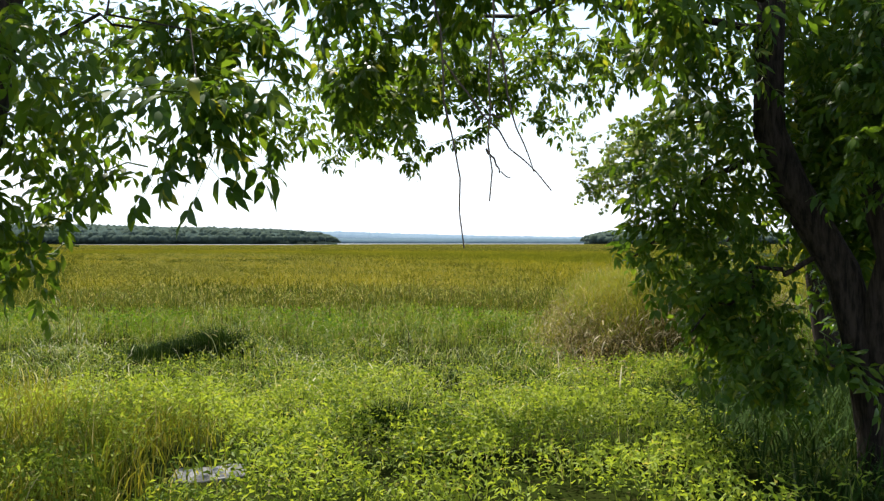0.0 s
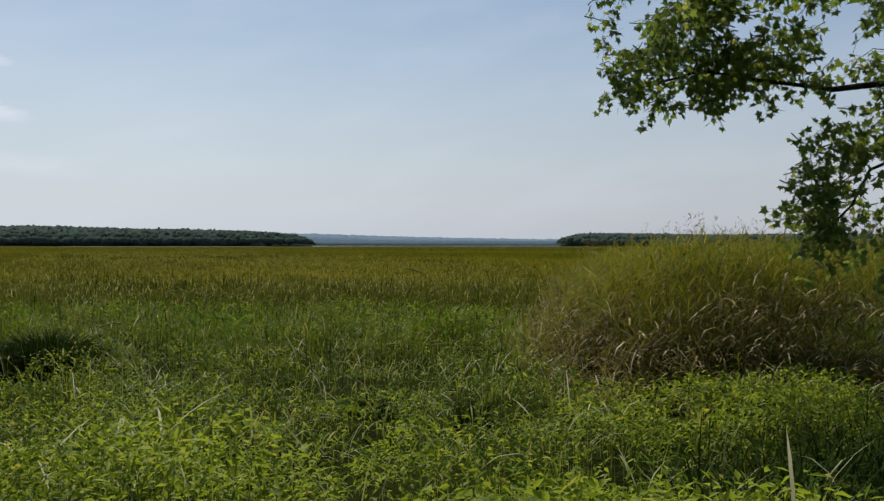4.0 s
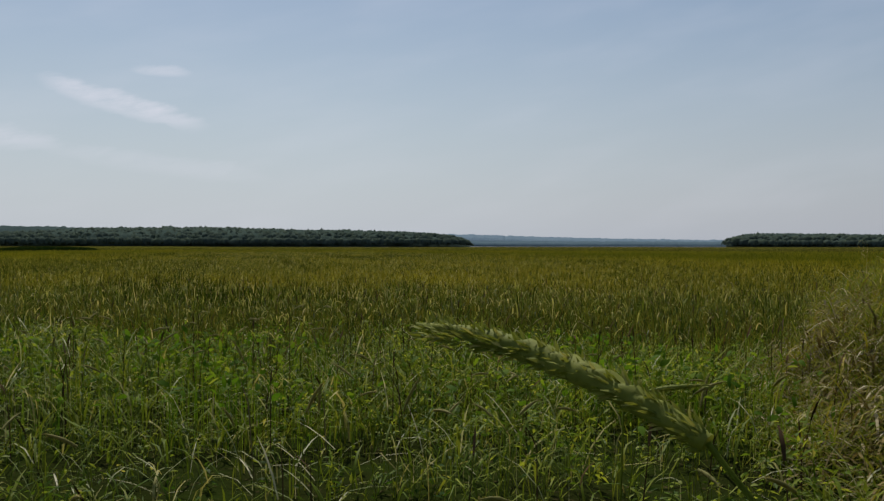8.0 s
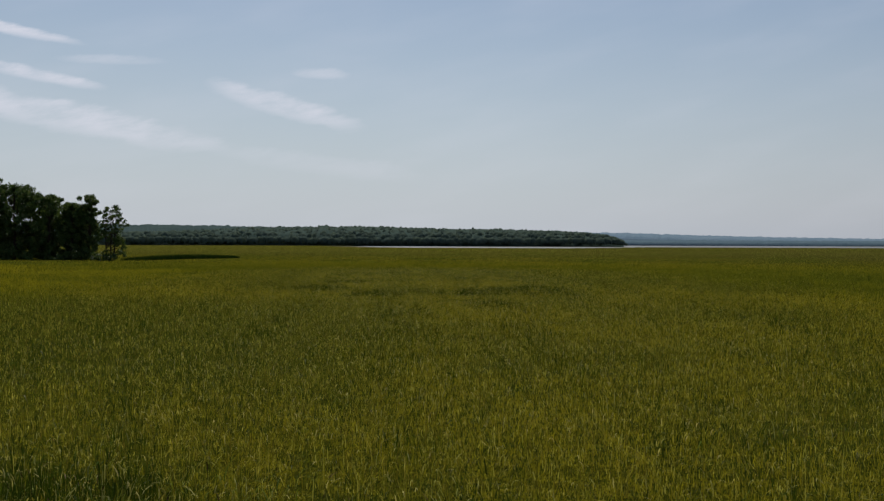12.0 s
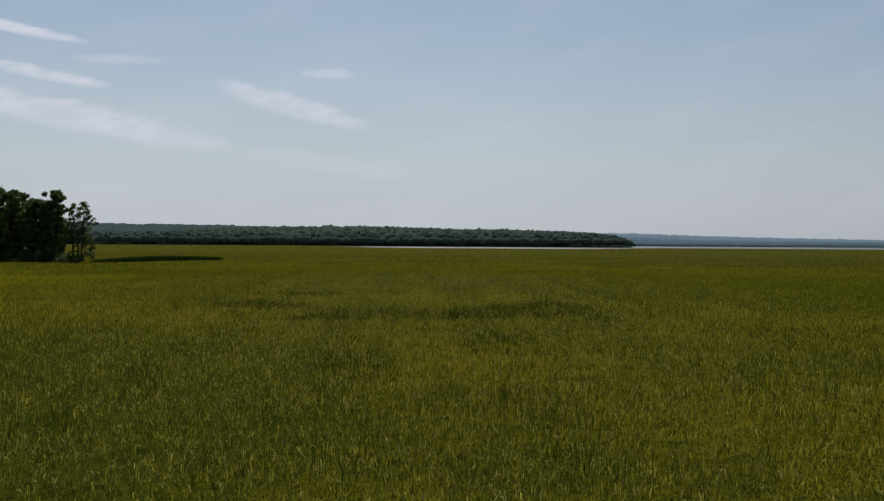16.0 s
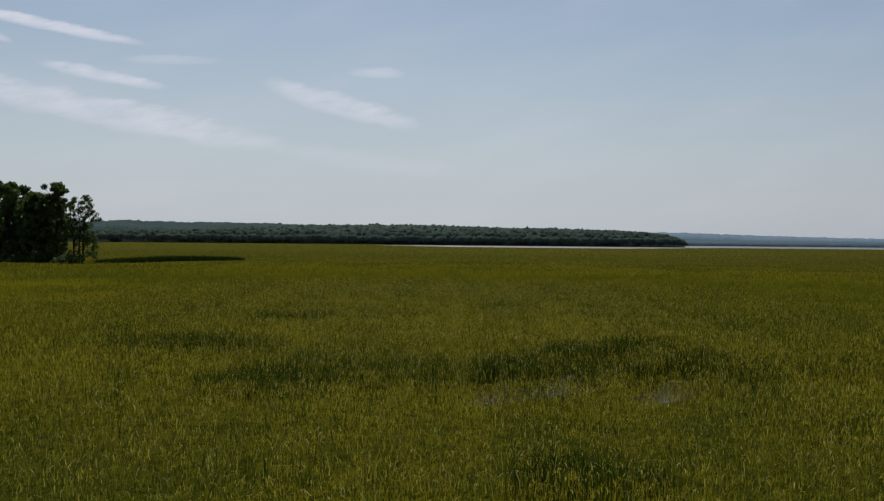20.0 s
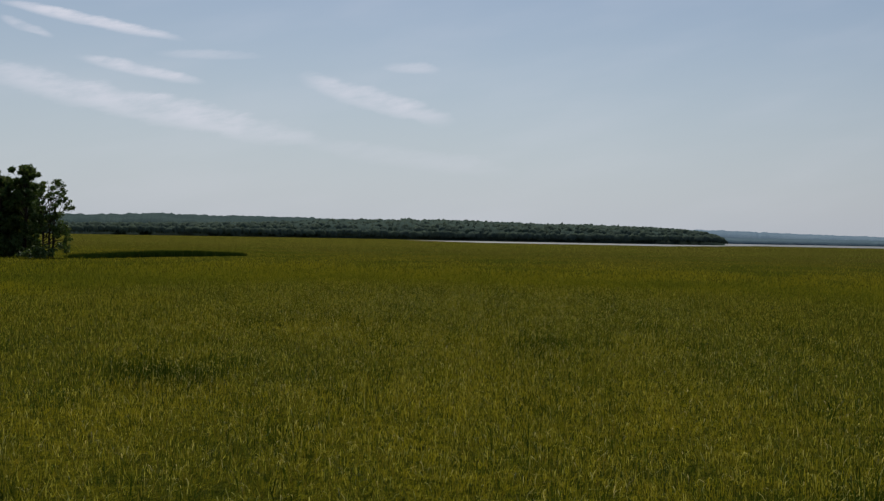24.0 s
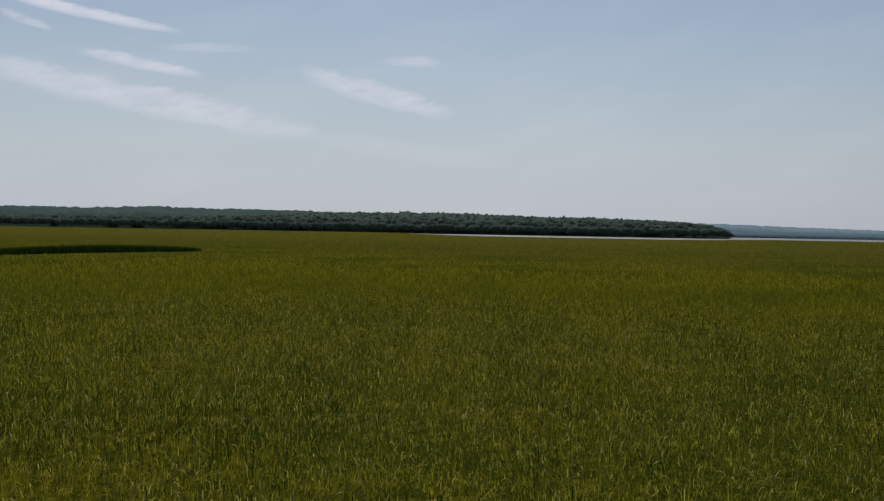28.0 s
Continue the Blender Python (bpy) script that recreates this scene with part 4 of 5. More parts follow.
v, f = arcs(x, y, zb, h, wide, tilt, az, rng.uniform(0.1, 0.7, n))
vv = v.reshape(-1, 7, 3)
for sel, mat, text in ((fore, m_dry, "matted dry brown reed grass with drooping straw blades"), (~fore, m_tall, "tall yellow-green reed grass on a low mound")):
    m = int(sel.sum())
    fv = (np.arange(m) * 7)[:, None, None] + np.array(((0, 1, 3), (0, 3, 2), (2, 3, 5), (2, 5, 4), (4, 5, 6)))[None]
    tagged(new("reed_grass", mesh_from("reed_grass", vv[sel].reshape(-1, 3), fv.reshape(-1, 3), mat)), text, "reed grass", kind="stuff")

# feathery heads above the reed grass
x, y = scatter((1.8, 20.2), (9.5, 29.0), 7)
ok = mound_part(x, y) > 0.92
x, y = x[ok], y[ok]
n = len(x)
top = np.interp(y, (20, 22, 24, 28, 34), (2.20, 2.18, 2.07, 1.86, 1.35)) + rng.uniform(-0.02, 0.20, n) + 0.06 * wave(x, y, 1.2)
lean_az = rng.uniform(0, 6.28, n)
sv = blades(x, y, top - 1.0, np.full(n, 1.0), np.full(n, 0.006), rng.uniform(0.02, 0.14, n), lean_az, 0.2, True, rng.uniform(0, 3, n))
rep = 14
X, Y, T0 = np.repeat(x, rep), np.repeat(y, rep), np.repeat(top, rep)
k = len(X)
u = rng.random(k)
a = rng.uniform(0, 6.28, k)
tv = leaves(X + np.cos(a) * 0.02 * (1 - u), Y + np.sin(a) * 0.02 * (1 - u), T0 - 0.2 * u, rng.uniform(0.02, 0.055, k), np.full(k, 0.006), rng.uniform(0.4, 1.1, k), a, rng.uniform(0, 3, k))
tagged(new("reed_grass_heads", mesh_from("reed_grass_heads", *join([sv, tv]), m_spike)), "feathery tan seed heads above the reed grass", "grass", kind="stuff")

# tall yellowish grass at the left of the start, and dark grass under the trees
x, y = scatter((-5.5, 9.0), (-1.75, 17.5), 380)
edge = -1.95 - 0.16 * (y - 11) + 0.35 * wave(x, y, 1.3) + rng.normal(0, 0.22, len(x))
ok = (x < edge) & (rng.random(len(x)) < smoothstep(17.5, 14.0, y))
x, y = x[ok], y[ok]
n = len(x)
h = (0.52 + 0.20 * wave(x, y, 1.2)) * rng.uniform(0.5, 1.3, n)
v, f = arcs(x, y, ground_z(x, y) - 0.02, h, rng.uniform(0.005, 0.012, n), np.abs(rng.normal(0.15, 0.15, n)), rng.uniform(0, 6.28, n), rng.uniform(0.05, 0.6, n))
tagged(new("tall_grass", mesh_from("tall_grass", v, f, m_tall)), "tall thin yellowing grass on the bank", "grass", kind="stuff")

# Sedge whose dark colour also holds the shade under the tree.
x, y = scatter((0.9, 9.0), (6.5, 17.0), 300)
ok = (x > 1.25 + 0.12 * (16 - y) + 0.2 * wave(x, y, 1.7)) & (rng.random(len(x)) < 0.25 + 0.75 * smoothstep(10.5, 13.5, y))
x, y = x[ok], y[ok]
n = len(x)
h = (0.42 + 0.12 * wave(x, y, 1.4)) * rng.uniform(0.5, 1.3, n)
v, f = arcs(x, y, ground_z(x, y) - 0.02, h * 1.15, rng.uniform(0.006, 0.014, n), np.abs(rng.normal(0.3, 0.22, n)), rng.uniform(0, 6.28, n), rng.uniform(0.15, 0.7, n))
tagged(new("sedge", mesh_from("sedge", v, f, m_sedge)), "dark green sedge under the tree, its shade deepened in the colour", "sedge", kind="stuff")


def tussock(at, radius, height, count, label):
    g = np.random.default_rng(int(abs(at[0] * 100 + at[1])))
    a, r = g.uniform(0, 6.28, count), radius * np.sqrt(g.random(count))
    px, py = np.cos(a) * r, np.sin(a) * r
    hh = height * (1 - 0.4 * (r / radius) ** 2) * g.uniform(0.6, 1.15, count)
    ob = thing("sedge_tussock", at, label, "sedge", "sedge tussocks on the bank")
    wide, lean = g.uniform(0.006, 0.014, count), np.abs(g.normal(0.2, 0.15, count)) + r / radius * 0.35
    turn, face = a + g.normal(0, 0.4, count), g.uniform(0, 3.1, count)
    piece = np.where(r < radius * 0.4, 0, 1 + (a * 5 / 6.284).astype(int))
    for k in range(6):
        s = piece == k
        v, f = blades(px[s], py[s], np.full(int(s.sum()), -0.05), hh[s], wide[s], lean[s], turn[s], 0.6, True, face[s])
        part_me("tuft", mesh_from("tuft", v, f, m_sedge), ob)
    return ob


# Tussocks coloured dark to carry the shade of their hollows.
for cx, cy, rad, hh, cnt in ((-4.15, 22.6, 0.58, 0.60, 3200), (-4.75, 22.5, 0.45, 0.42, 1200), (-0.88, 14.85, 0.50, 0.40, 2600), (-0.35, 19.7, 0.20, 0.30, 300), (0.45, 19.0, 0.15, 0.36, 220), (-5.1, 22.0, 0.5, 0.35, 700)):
    tussock((cx, cy, float(ground_z(cx, cy))), rad, hh, cnt, "dark green sedge tussock in a hollow, the hollow's shade in its colour")


# rough grass over the rest of the bank
x, y = scatter((-34, -6.0), (34, 30.0), 26)
az0 = np.abs(np.degrees(np.arctan2(x + 0.3, y - 5.5)))
ok = (az0 > 34) | (y < 7)
x, y = x[ok], y[ok]
ok = (np.hypot(x + 0.37, y - 6.1) > 1.2) & (np.abs(x + 0.3) > 0.6)
x, y = x[ok], y[ok]
n = len(x)
v, f = blades(x, y, base_z(x, y) - 0.03, rng.uniform(0.2, 0.5, n), rng.uniform(0.02, 0.05, n), np.abs(rng.normal(0.3, 0.25, n)), rng.uniform(0, 6.28, n), 0.3, False, rng.uniform(0, 3.1, n))
tagged(new("bank_grass", mesh_from("bank_grass", v, f, m_grass)), "rough green grass over the lake bank", "grass", kind="stuff")


# ---- seed spikes ----
def spike_mesh(seed, length=0.12, thick=0.0055, mat=None, bow=0.022, k=46, rings=9):
    """A bristly grass spike: a knobbly tapered head with fine bristles."""
    g = np.random.default_rng(seed)
    pts, rad = [], []
    for i in range(rings):
        t = i / (rings - 1)
        pts.append((bow * t * t, 0, length * t))
        rad.append(max(thick * (0.45 + 0.75 * math.sin(math.pi * min(0.95, 0.14 + 0.8 * t))) * (1 - 0.6 * t ** 5), 0.0015))
    v, f = tube(pts, rad, 8, 0.45, seed)
    u = g.random(k)
    a = g.uniform(0, 6.28, k)
    r0 = thick * 0.8
    b = leaves(np.cos(a) * r0 * 0.8 + bow * u * u, np.sin(a) * r0 * 0.8, u * length * 0.96, g.uniform(0.006, 0.013, k) * (1 + 60 * max(thick - 0.0055, 0)), np.full(k, 0.0022), g.uniform(0.7, 1.2, k), a, g.uniform(0, 3, k))
    return mesh_from("head", *join([(v, f), b]), mat or m_spike)


SPIKE_HEADS = [spike_mesh(60 + i, 0.10 + 0.02 * i) for i in range(4)] + [spike_mesh(71, 0.215, 0.0066, m_green_spike, 0.046, 700, 46), spike_mesh(72, 0.165, 0.0055, m_green_spike, 0.035, 260, 30), spike_mesh(73, 0.115, 0.0040, m_green_spike, 0.012, 120, 20)]


def grass_spike(at, tip_dir, stem_h, variant, label):
    """A spike whose head starts at the place given and points along tip_dir; its stem goes to the ground below."""
    d = Vector(tip_dir).normalized()
    foot = Vector((at[0] - d.x * 0.18, at[1] - d.y * 0.18, at[2] - stem_h))
    ob = thing("grass_spike", foot, label, "grass spike", "seed spikes over the shore grass")
    base = Vector(at) - foot
    pts = [(0, 0, 0), tuple(base * 0.4 + Vector((0, 0, base.z * 0.1))), tuple(base * 0.75 + Vector((0, 0, base.z * 0.06))), tuple(base - d * 0.04 - Vector((0, 0, 0.02))), tuple(base)]
    part_me("stem", mesh_from("stem", *tube(pts, (0.0025, 0.0022, 0.002, 0.0019, 0.0018), 5), m_grass), ob)
    side = Vector((0, 0, -1)).cross(d)
    side = side.normalized() if side.length > 0.05 else Vector((0, 1, 0))
    q = Matrix((side.cross(d) * -1, side, d)).transposed()
    if q.col[0].z > 0:
        q = Matrix((-q.col[0], -q.col[1], d)).transposed()
    q = q.to_4x4()
    part_me("head", SPIKE_HEADS[variant], ob, m=Matrix.Translation(base) @ q)
    return ob


# near the route: where the head starts and ends, the stem's height, the kind of head, its bow
SPIKES = (((0.077, 18.907, 1.816), (-0.096, 19.031, 1.870), 1.2, 4, 0.046), ((0.027, 18.650, 1.549), (0.158, 18.600, 1.649), 0.94, 5, 0.035),
          ((0.134, 20.207, 1.652), (0.236, 20.199, 1.665), 1.02, 6, 0.012))
for start, end, sh, kind, bow in SPIKES:
    chord = Vector(end) - Vector(start) + Vector((0, 0, bow))
    grass_spike(start, chord, sh, kind, "green bristly grass spike bowing on a thin stem")
g = np.random.default_rng(77)
for i in range(150):
    py = g.uniform(19.0, 27.0)
    px = g.uniform(-5.0, 1.6) - 0.14 * (py - 19)
    pz = g.uniform(1.05, 1.38) + 0.10 * (g.random() > 0.8)
    if abs(px - 0.0) < 0.5 and py < 22:
        pz = min(pz, 1.3)
    a = g.uniform(0, 6.28)
    up = g.uniform(-0.1, 0.9) if g.random() < 0.75 else 3.0
    grass_spike((px, py, pz), (math.cos(a), math.sin(a), up), pz - float(ground_z(px, py)) + 0.03, int(g.integers(0, 4)), "tan bristly grass spike above the shore grass")

# ---- flat stone ----
bm = bmesh.new()
bmesh.ops.create_cube(bm, size=1.0)
bmesh.ops.subdivide_edges(bm, edges=bm.edges[:], cuts=5, use_grid_fill=True)
for vert in bm.verts:
    c = vert.co
    r = 1 + 0.16 * noise.noise(c * 2.3)
    k = max(abs(c.x), abs(c.y)) / max(math.hypot(c.x, c.y), 1e-6)
    s = 0.5 + 0.5 * min(1.0, k * 1.15)
    c.x, c.y, c.z = c.x * 0.50 * r * s, c.y * 0.36 * r * s, c.z * 0.20 + 0.03 * noise.noise(c * 4.0)
me = bpy.data.meshes.new("flat_stone")
bm.to_mesh(me), bm.free()
me.materials.append(m_rock)
for p in me.polygons:
    p.use_smooth = True
rock = new("flat_stone", me)
rock.location = (-1.97, 12.88, float(ground_z(-1.97, 12.88)) - 0.065)
rock.rotation_euler = (radians(3), radians(-2), radians(12))
tagged(rock, "flat pale grey stone lying among the weeds", "stone")


# ---- trees ----
def leaflet_spray(seed, kind):
    """A leafy twig about half a metre long, hanging along +x."""
    g = np.random.default_rng(seed)
    length = g.uniform(0.40, 0.6)
    pts = curve_points((-length / 2, 0, 0.06), (length / 2, 0, -0.06), 0.05, 6, 0.012, seed)
    parts = [tube(pts, np.linspace(0.005, 0.0015, 6), 4)]
    P, A, PI, L, W, R = [], [], [], [], [], []
    for i in range(11):
        t = 0.08 + 0.92 * i / 10
        base = np.array(pts[0]) + (np.array(pts[-1]) - np.array(pts[0])) * t + np.array((0, 0, 0.05 * math.sin(math.pi * t)))
        side = 1 if i % 2 else -1
        a0 = side * g.uniform(0.5, 1.3) if i < 10 else 0.0
        droop = g.uniform(-0.9, -0.1)
        stalk = g.uniform(0.10, 0.17) if kind == "ash" else g.uniform(0.03, 0.06)
        d = np.array((math.cos(a0) * math.cos(droop), math.sin(a0) * math.cos(droop), math.sin(droop)))
        end = base + d * stalk
        parts.append(tube([tuple(base), tuple(base + d * stalk * 0.5), tuple(end)], (0.0016, 0.0013, 0.001), 3))
        for u, off in ((0.45, 1.0), (0.45, -1.0), (0.8, 0.9), (0.8, -0.9), (1.0, 0.0)):
            P.append(base + d * stalk * u), A.append(a0 + off * g.uniform(0.75, 1.1)), PI.append(droop + g.normal(-0.15, 0.3))
            L.append(g.uniform(0.065, 0.115)), W.append(g.uniform(0.030, 0.047)), R.append(g.normal(0, 0.5))
    P = np.array(P)
    parts.append(leaves(P[:, 0], P[:, 1], P[:, 2], np.array(L), np.array(W), np.array(PI), np.array(A), np.array(R)))
    return mesh_from("leafy_twig", *join(parts), m_leaf)


LOBES = ((0.0, 0.10), (18, 0.45), (34, 0.30), (52, 0.72), (67, 0.44), (82, 0.60), (98, 0.44), (115, 0.92), (133, 0.46), (150, 0.66), (163, 0.56), (180, 1.08))


def maple_spray(seed):
    g = np.random.default_rng(seed)
    length = g.uniform(0.25, 0.40)
    pts = curve_points((-length / 2, 0, 0.03), (length / 2, 0, -0.03), 0.04, 6, 0.012, seed)
    parts = [tube(pts, np.linspace(0.005, 0.0015, 6), 4)]
    outline = [(math.radians(a), r) for a, r in LOBES] + [(-math.radians(a), r) for a, r in LOBES[-2:0:-1]]
    for i in range(19):
        t = 0.02 + 0.98 * i / 18
        base = np.array(pts[0]) + (np.array(pts[-1]) - np.array(pts[0])) * t + np.array((0, 0, 0.04 * math.sin(math.pi * t)))
        a0 = g.uniform(-1.6, 1.6)
        d = np.array((math.cos(a0), math.sin(a0), g.uniform(-0.9, 0.4)))
        d /= np.linalg.norm(d)
        stalk = g.uniform(0.03, 0.07)
        c = base + d * stalk
        parts.append(tube([tuple(base), tuple(c)], (0.0013, 0.001), 3))
        size = g.uniform(0.055, 0.09)
        hang = np.array((d[0], d[1], d[2] - g.uniform(0.1, 1.2)))
        hang /= np.linalg.norm(hang)
        s = np.cross(hang, g.normal(0, 1, 3))
        s /= np.linalg.norm(s)
        u = np.cross(hang, s)
        vs = [c + hang * size * 0.35]
        for a, r in outline:
            vs.append(c + hang * size * (0.35 - 0.65 * math.cos(a) * r) + s * size * 0.8 * math.sin(a) * r + u * size * 0.10 * (r - 0.5))
        k = len(outline)
        parts.append((np.array(vs), np.array([(0, 1 + j, 1 + (j + 1) % k) for j in range(k)])))
    return mesh_from("leafy_twig", *join(parts), m_maple)


ASH = [leaflet_spray(100 + i, "ash") for i in range(7)]
MAPLE = [maple_spray(200 + i) for i in range(6)]


def hang_twigs(tree, blobs, variants, seed, scale=(0.85, 1.25), centre=None):
    """Leafy twigs filling ellipsoids: centre, half sizes, count."""
    g = np.random.default_rng(seed)
    for (cx, cy, cz), (rx, ry, rz), count in blobs:
        for i in range(count):
            p = g.normal(0, 1, 3)
            p = p / np.linalg.norm(p) * g.random() ** 0.4
            q = Vector((cx + p[0] * rx, cy + p[1] * ry, cz + p[2] * rz))
            a = g.uniform(0, 6.28)
            s = g.uniform(*scale)
            m = Matrix.Translation(q - tree.location) @ Euler((g.normal(0, 0.5), g.uniform(-0.2, 0.75), a)).to_matrix().to_4x4() @ Matrix.Scale(s, 4)
            part_me("leafy_twig", variants[int(g.integers(0, len(variants)))], tree, m=m)


def crown_mesh(blobs, mat, seed, size=(0.07, 0.12), origin=(0, 0, 0)):
    """Loose leaves filling ellipsoids, clumped."""
    g = np.random.default_rng(seed)
    out = []
    for (cx, cy, cz), (rx, ry, rz), count in blobs:
        k = max(4, count // 28)
        p = g.normal(0, 1, (k, 3))
        p = p / np.linalg.norm(p, axis=1)[:, None] * (g.random((k, 1)) ** 0.4)
        c = p[g.integers(0, k, count)] * np.array((rx, ry, rz)) + g.normal(0, 1, (count, 3)) * np.array((rx, ry, rz)) * 0.13
        c = c + np.array((cx, cy, cz)) - np.array(origin)
        L = g.uniform(*size, count)
        out.append(leaves(c[:, 0], c[:, 1], c[:, 2], L, L * 0.5, g.normal(-0.4, 0.5, count), g.uniform(0, 6.28, count), g.normal(0, 0.6, count)))
    return mesh_from("crown", *join(out), mat)


def far_crown(blobs, mat, seed, size):
    """Foliage of small single faces filling ellipsoids, for trees far out."""
    g = np.random.default_rng(seed)
    out = []
    for (cx, cy, cz), (rx, ry, rz), count in blobs:
        p = g.normal(0, 1, (count, 3))
        p = p / np.linalg.norm(p, axis=1)[:, None] * g.random((count, 1)) ** 0.45 * np.array((rx, ry, rz)) * (1 + 0.25 * np.sin(p * 5).sum(1)[:, None] / 3) + np.array((cx, cy, cz))
        t1, t2 = g.normal(0, size, (count, 3)), g.normal(0, size, (count, 3))
        out.append((np.stack((p + t1, p + t2, p - (t1 + t2) * 0.6), 1).reshape(-1, 3), np.arange(count * 3).reshape(-1, 3)))
    return mesh_from("crown", *join(out), mat)


def limb(tree, a, b, r0, r1, sag=0.1, seed=0, name="limb", n=8, wob=0.06, mat=None):
    o = tree.location
    pts = [tuple(Vector(p) - o) for p in curve_points(a, b, sag, n, wob, seed)]
    return part_me(name, mesh_from(name, *tube(pts, np.linspace(r0, r1, n), 8, 0.15, seed), mat or m_bark, True), tree)


# box elder on the right of the gap
elder = thing("box_elder_tree", (2.5, 12.65, float(ground_z(2.5, 12.65))), "box elder with a bent dark trunk and hanging leaves", "tree")
o = elder.location
trunk_pts = [(2.60, 12.65, 0.7), (2.54, 12.65, 1.2), (2.43, 12.65, 1.8), (2.29, 12.65, 2.3), (1.94, 12.65, 2.88), (1.80, 12.65, 3.25), (1.80, 12.65, 3.7), (1.83, 12.65, 4.5), (1.7, 12.8, 5.6)]
tv, tf = tube([tuple(Vector(p) - o) for p in trunk_pts], (0.20, 0.14, 0.12, 0.115, 0.115, 0.11, 0.095, 0.085, 0.06), 14, 0.14, 3)
part_me("trunk", mesh_from("trunk", tv, tf, m_bark, True), elder, "dark grey-brown furrowed trunk")
limb(elder, (2.56, 12.65, 1.3), (2.30, 12.2, 5.2), 0.12, 0.08, 0.0, 4)
limb(elder, (1.78, 12.65, 3.9), (-1.0, 14.9, 4.3), 0.03, 0.010, 0.25, 5)
limb(elder, (1.80, 12.65, 4.1), (0.4, 11.2, 4.3), 0.03, 0.010, 0.3, 6)
limb(elder, (1.78, 12.65, 3.1), (0.95, 12.9, 2.4), 0.025, 0.008, 0.15, 7)
limb(elder, (2.1, 12.65, 2.4), (1.3, 12.7, 1.9), 0.02, 0.006, 0.1, 8)
limb(elder, (1.80, 12.65, 4.3), (0.3, 15.1, 4.3), 0.03, 0.010, 0.3, 9)
ELDER_BLOBS = (
    ((-1.15, 15.0, 3.66), (0.80, 0.55, 0.46), 30), ((-0.55, 14.9, 3.74), (0.72, 0.5, 0.55), 28), ((-0.1, 15.0, 4.1), (0.6, 0.5, 0.40), 19), ((0.42, 15.1, 3.95), (0.42, 0.4, 0.5), 19), ((0.8, 13.8, 4.05), (0.6, 0.7, 0.45), 20),
    ((1.60, 12.9, 2.12), (0.42, 0.5, 0.60), 44), ((1.10, 12.85, 2.5), (0.25, 0.25, 0.25), 10), ((1.42, 12.8, 2.95), (0.40, 0.5, 0.5), 28), ((1.35, 12.8, 3.7), (0.5, 0.5, 0.4), 20),
    ((2.75, 13.4, 3.0), (0.5, 0.5, 0.8), 46), ((2.25, 12.0, 3.4), (0.22, 0.3, 0.7), 42), ((2.8, 13.2, 2.2), (0.4, 0.4, 0.45), 18), ((2.5, 12.9, 3.9), (0.7, 0.6, 0.6), 36), ((1.85, 12.4, 1.75), (0.42, 0.4, 0.35), 21),
)
hang_twigs(elder, ELDER_BLOBS, ASH, 31, (0.70, 1.05))
# The two highest clumps are unseen, added to shade the foliage below.
part_me("crown", crown_mesh((((2.6, 13.6, 5.4), (1.9, 1.7, 0.9), 7000), ((1.6, 14.6, 5.7), (1.2, 1.0, 0.6), 2500), ((2.95, 13.6, 3.7), (1.0, 0.7, 1.3), 3500), ((2.85, 13.5, 3.0), (0.6, 0.6, 1.2), 6500), ((2.55, 13.2, 3.1), (0.40, 0.5, 0.7), 1200)), m_leaf, 33, origin=tuple(o)), elder)
# ash on the left, whose branches hang over the gap
ash = thing("ash_tree", (-3.5, 11.6, float(ground_z(-3.5, 11.6))), "ash tree with pinnate leaves hanging over the bank", "tree")
o = ash.location
tv, tf = tube([tuple(Vector(p) - o) for p in ((-3.55, 11.6, 0.7), (-3.45, 11.6, 1.4), (-3.2, 11.6, 2.3), (-2.9, 11.6, 3.1), (-2.78, 11.6, 3.9), (-2.65, 11.7, 4.8), (-2.5, 11.8, 6.0))], (0.17, 0.13, 0.11, 0.10, 0.095, 0.08, 0.05), 12, 0.12, 8)
part_me("trunk", mesh_from("trunk", tv, tf, m_bark, True), ash, "dark furrowed trunk")
limb(ash, (-2.85, 11.6, 3.4), (-1.6, 11.7, 3.5), 0.016, 0.004, 0.3, 11)
limb(ash, (-2.8, 11.6, 3.8), (-1.4, 10.3, 3.15), 0.012, 0.003, 0.35, 12)
limb(ash, (-2.75, 11.6, 4.1), (0.3, 11.7, 3.95), 0.022, 0.006, 0.25, 13)
limb(ash, (-3.0, 11.6, 2.9), (-2.75, 11.3, 2.6), 0.025, 0.006, 0.1, 14)
for a, b, sag, sd in (((-0.42, 11.15, 3.95), (-0.265, 10.65, 2.475), -0.04, 1), ((-0.12, 11.0, 3.95), (-0.161, 10.39, 2.68), -0.05, 2), ((-0.36, 11.25, 3.45), (0.19, 11.13, 2.764), -0.03, 3), ((-0.10, 11.3, 3.6), (0.10, 11.13, 2.86), -0.06, 4), ((-0.14, 11.17, 2.98), (-0.02, 11.13, 2.83), -0.02, 5), ((-0.05, 11.2, 3.15), (-0.20, 11.13, 3.12), 0.02, 6)):
    limb(ash, a, b, 0.0062, 0.0030, sag, sd + 40, "bare_twig", 9, 0.012, m_twig)
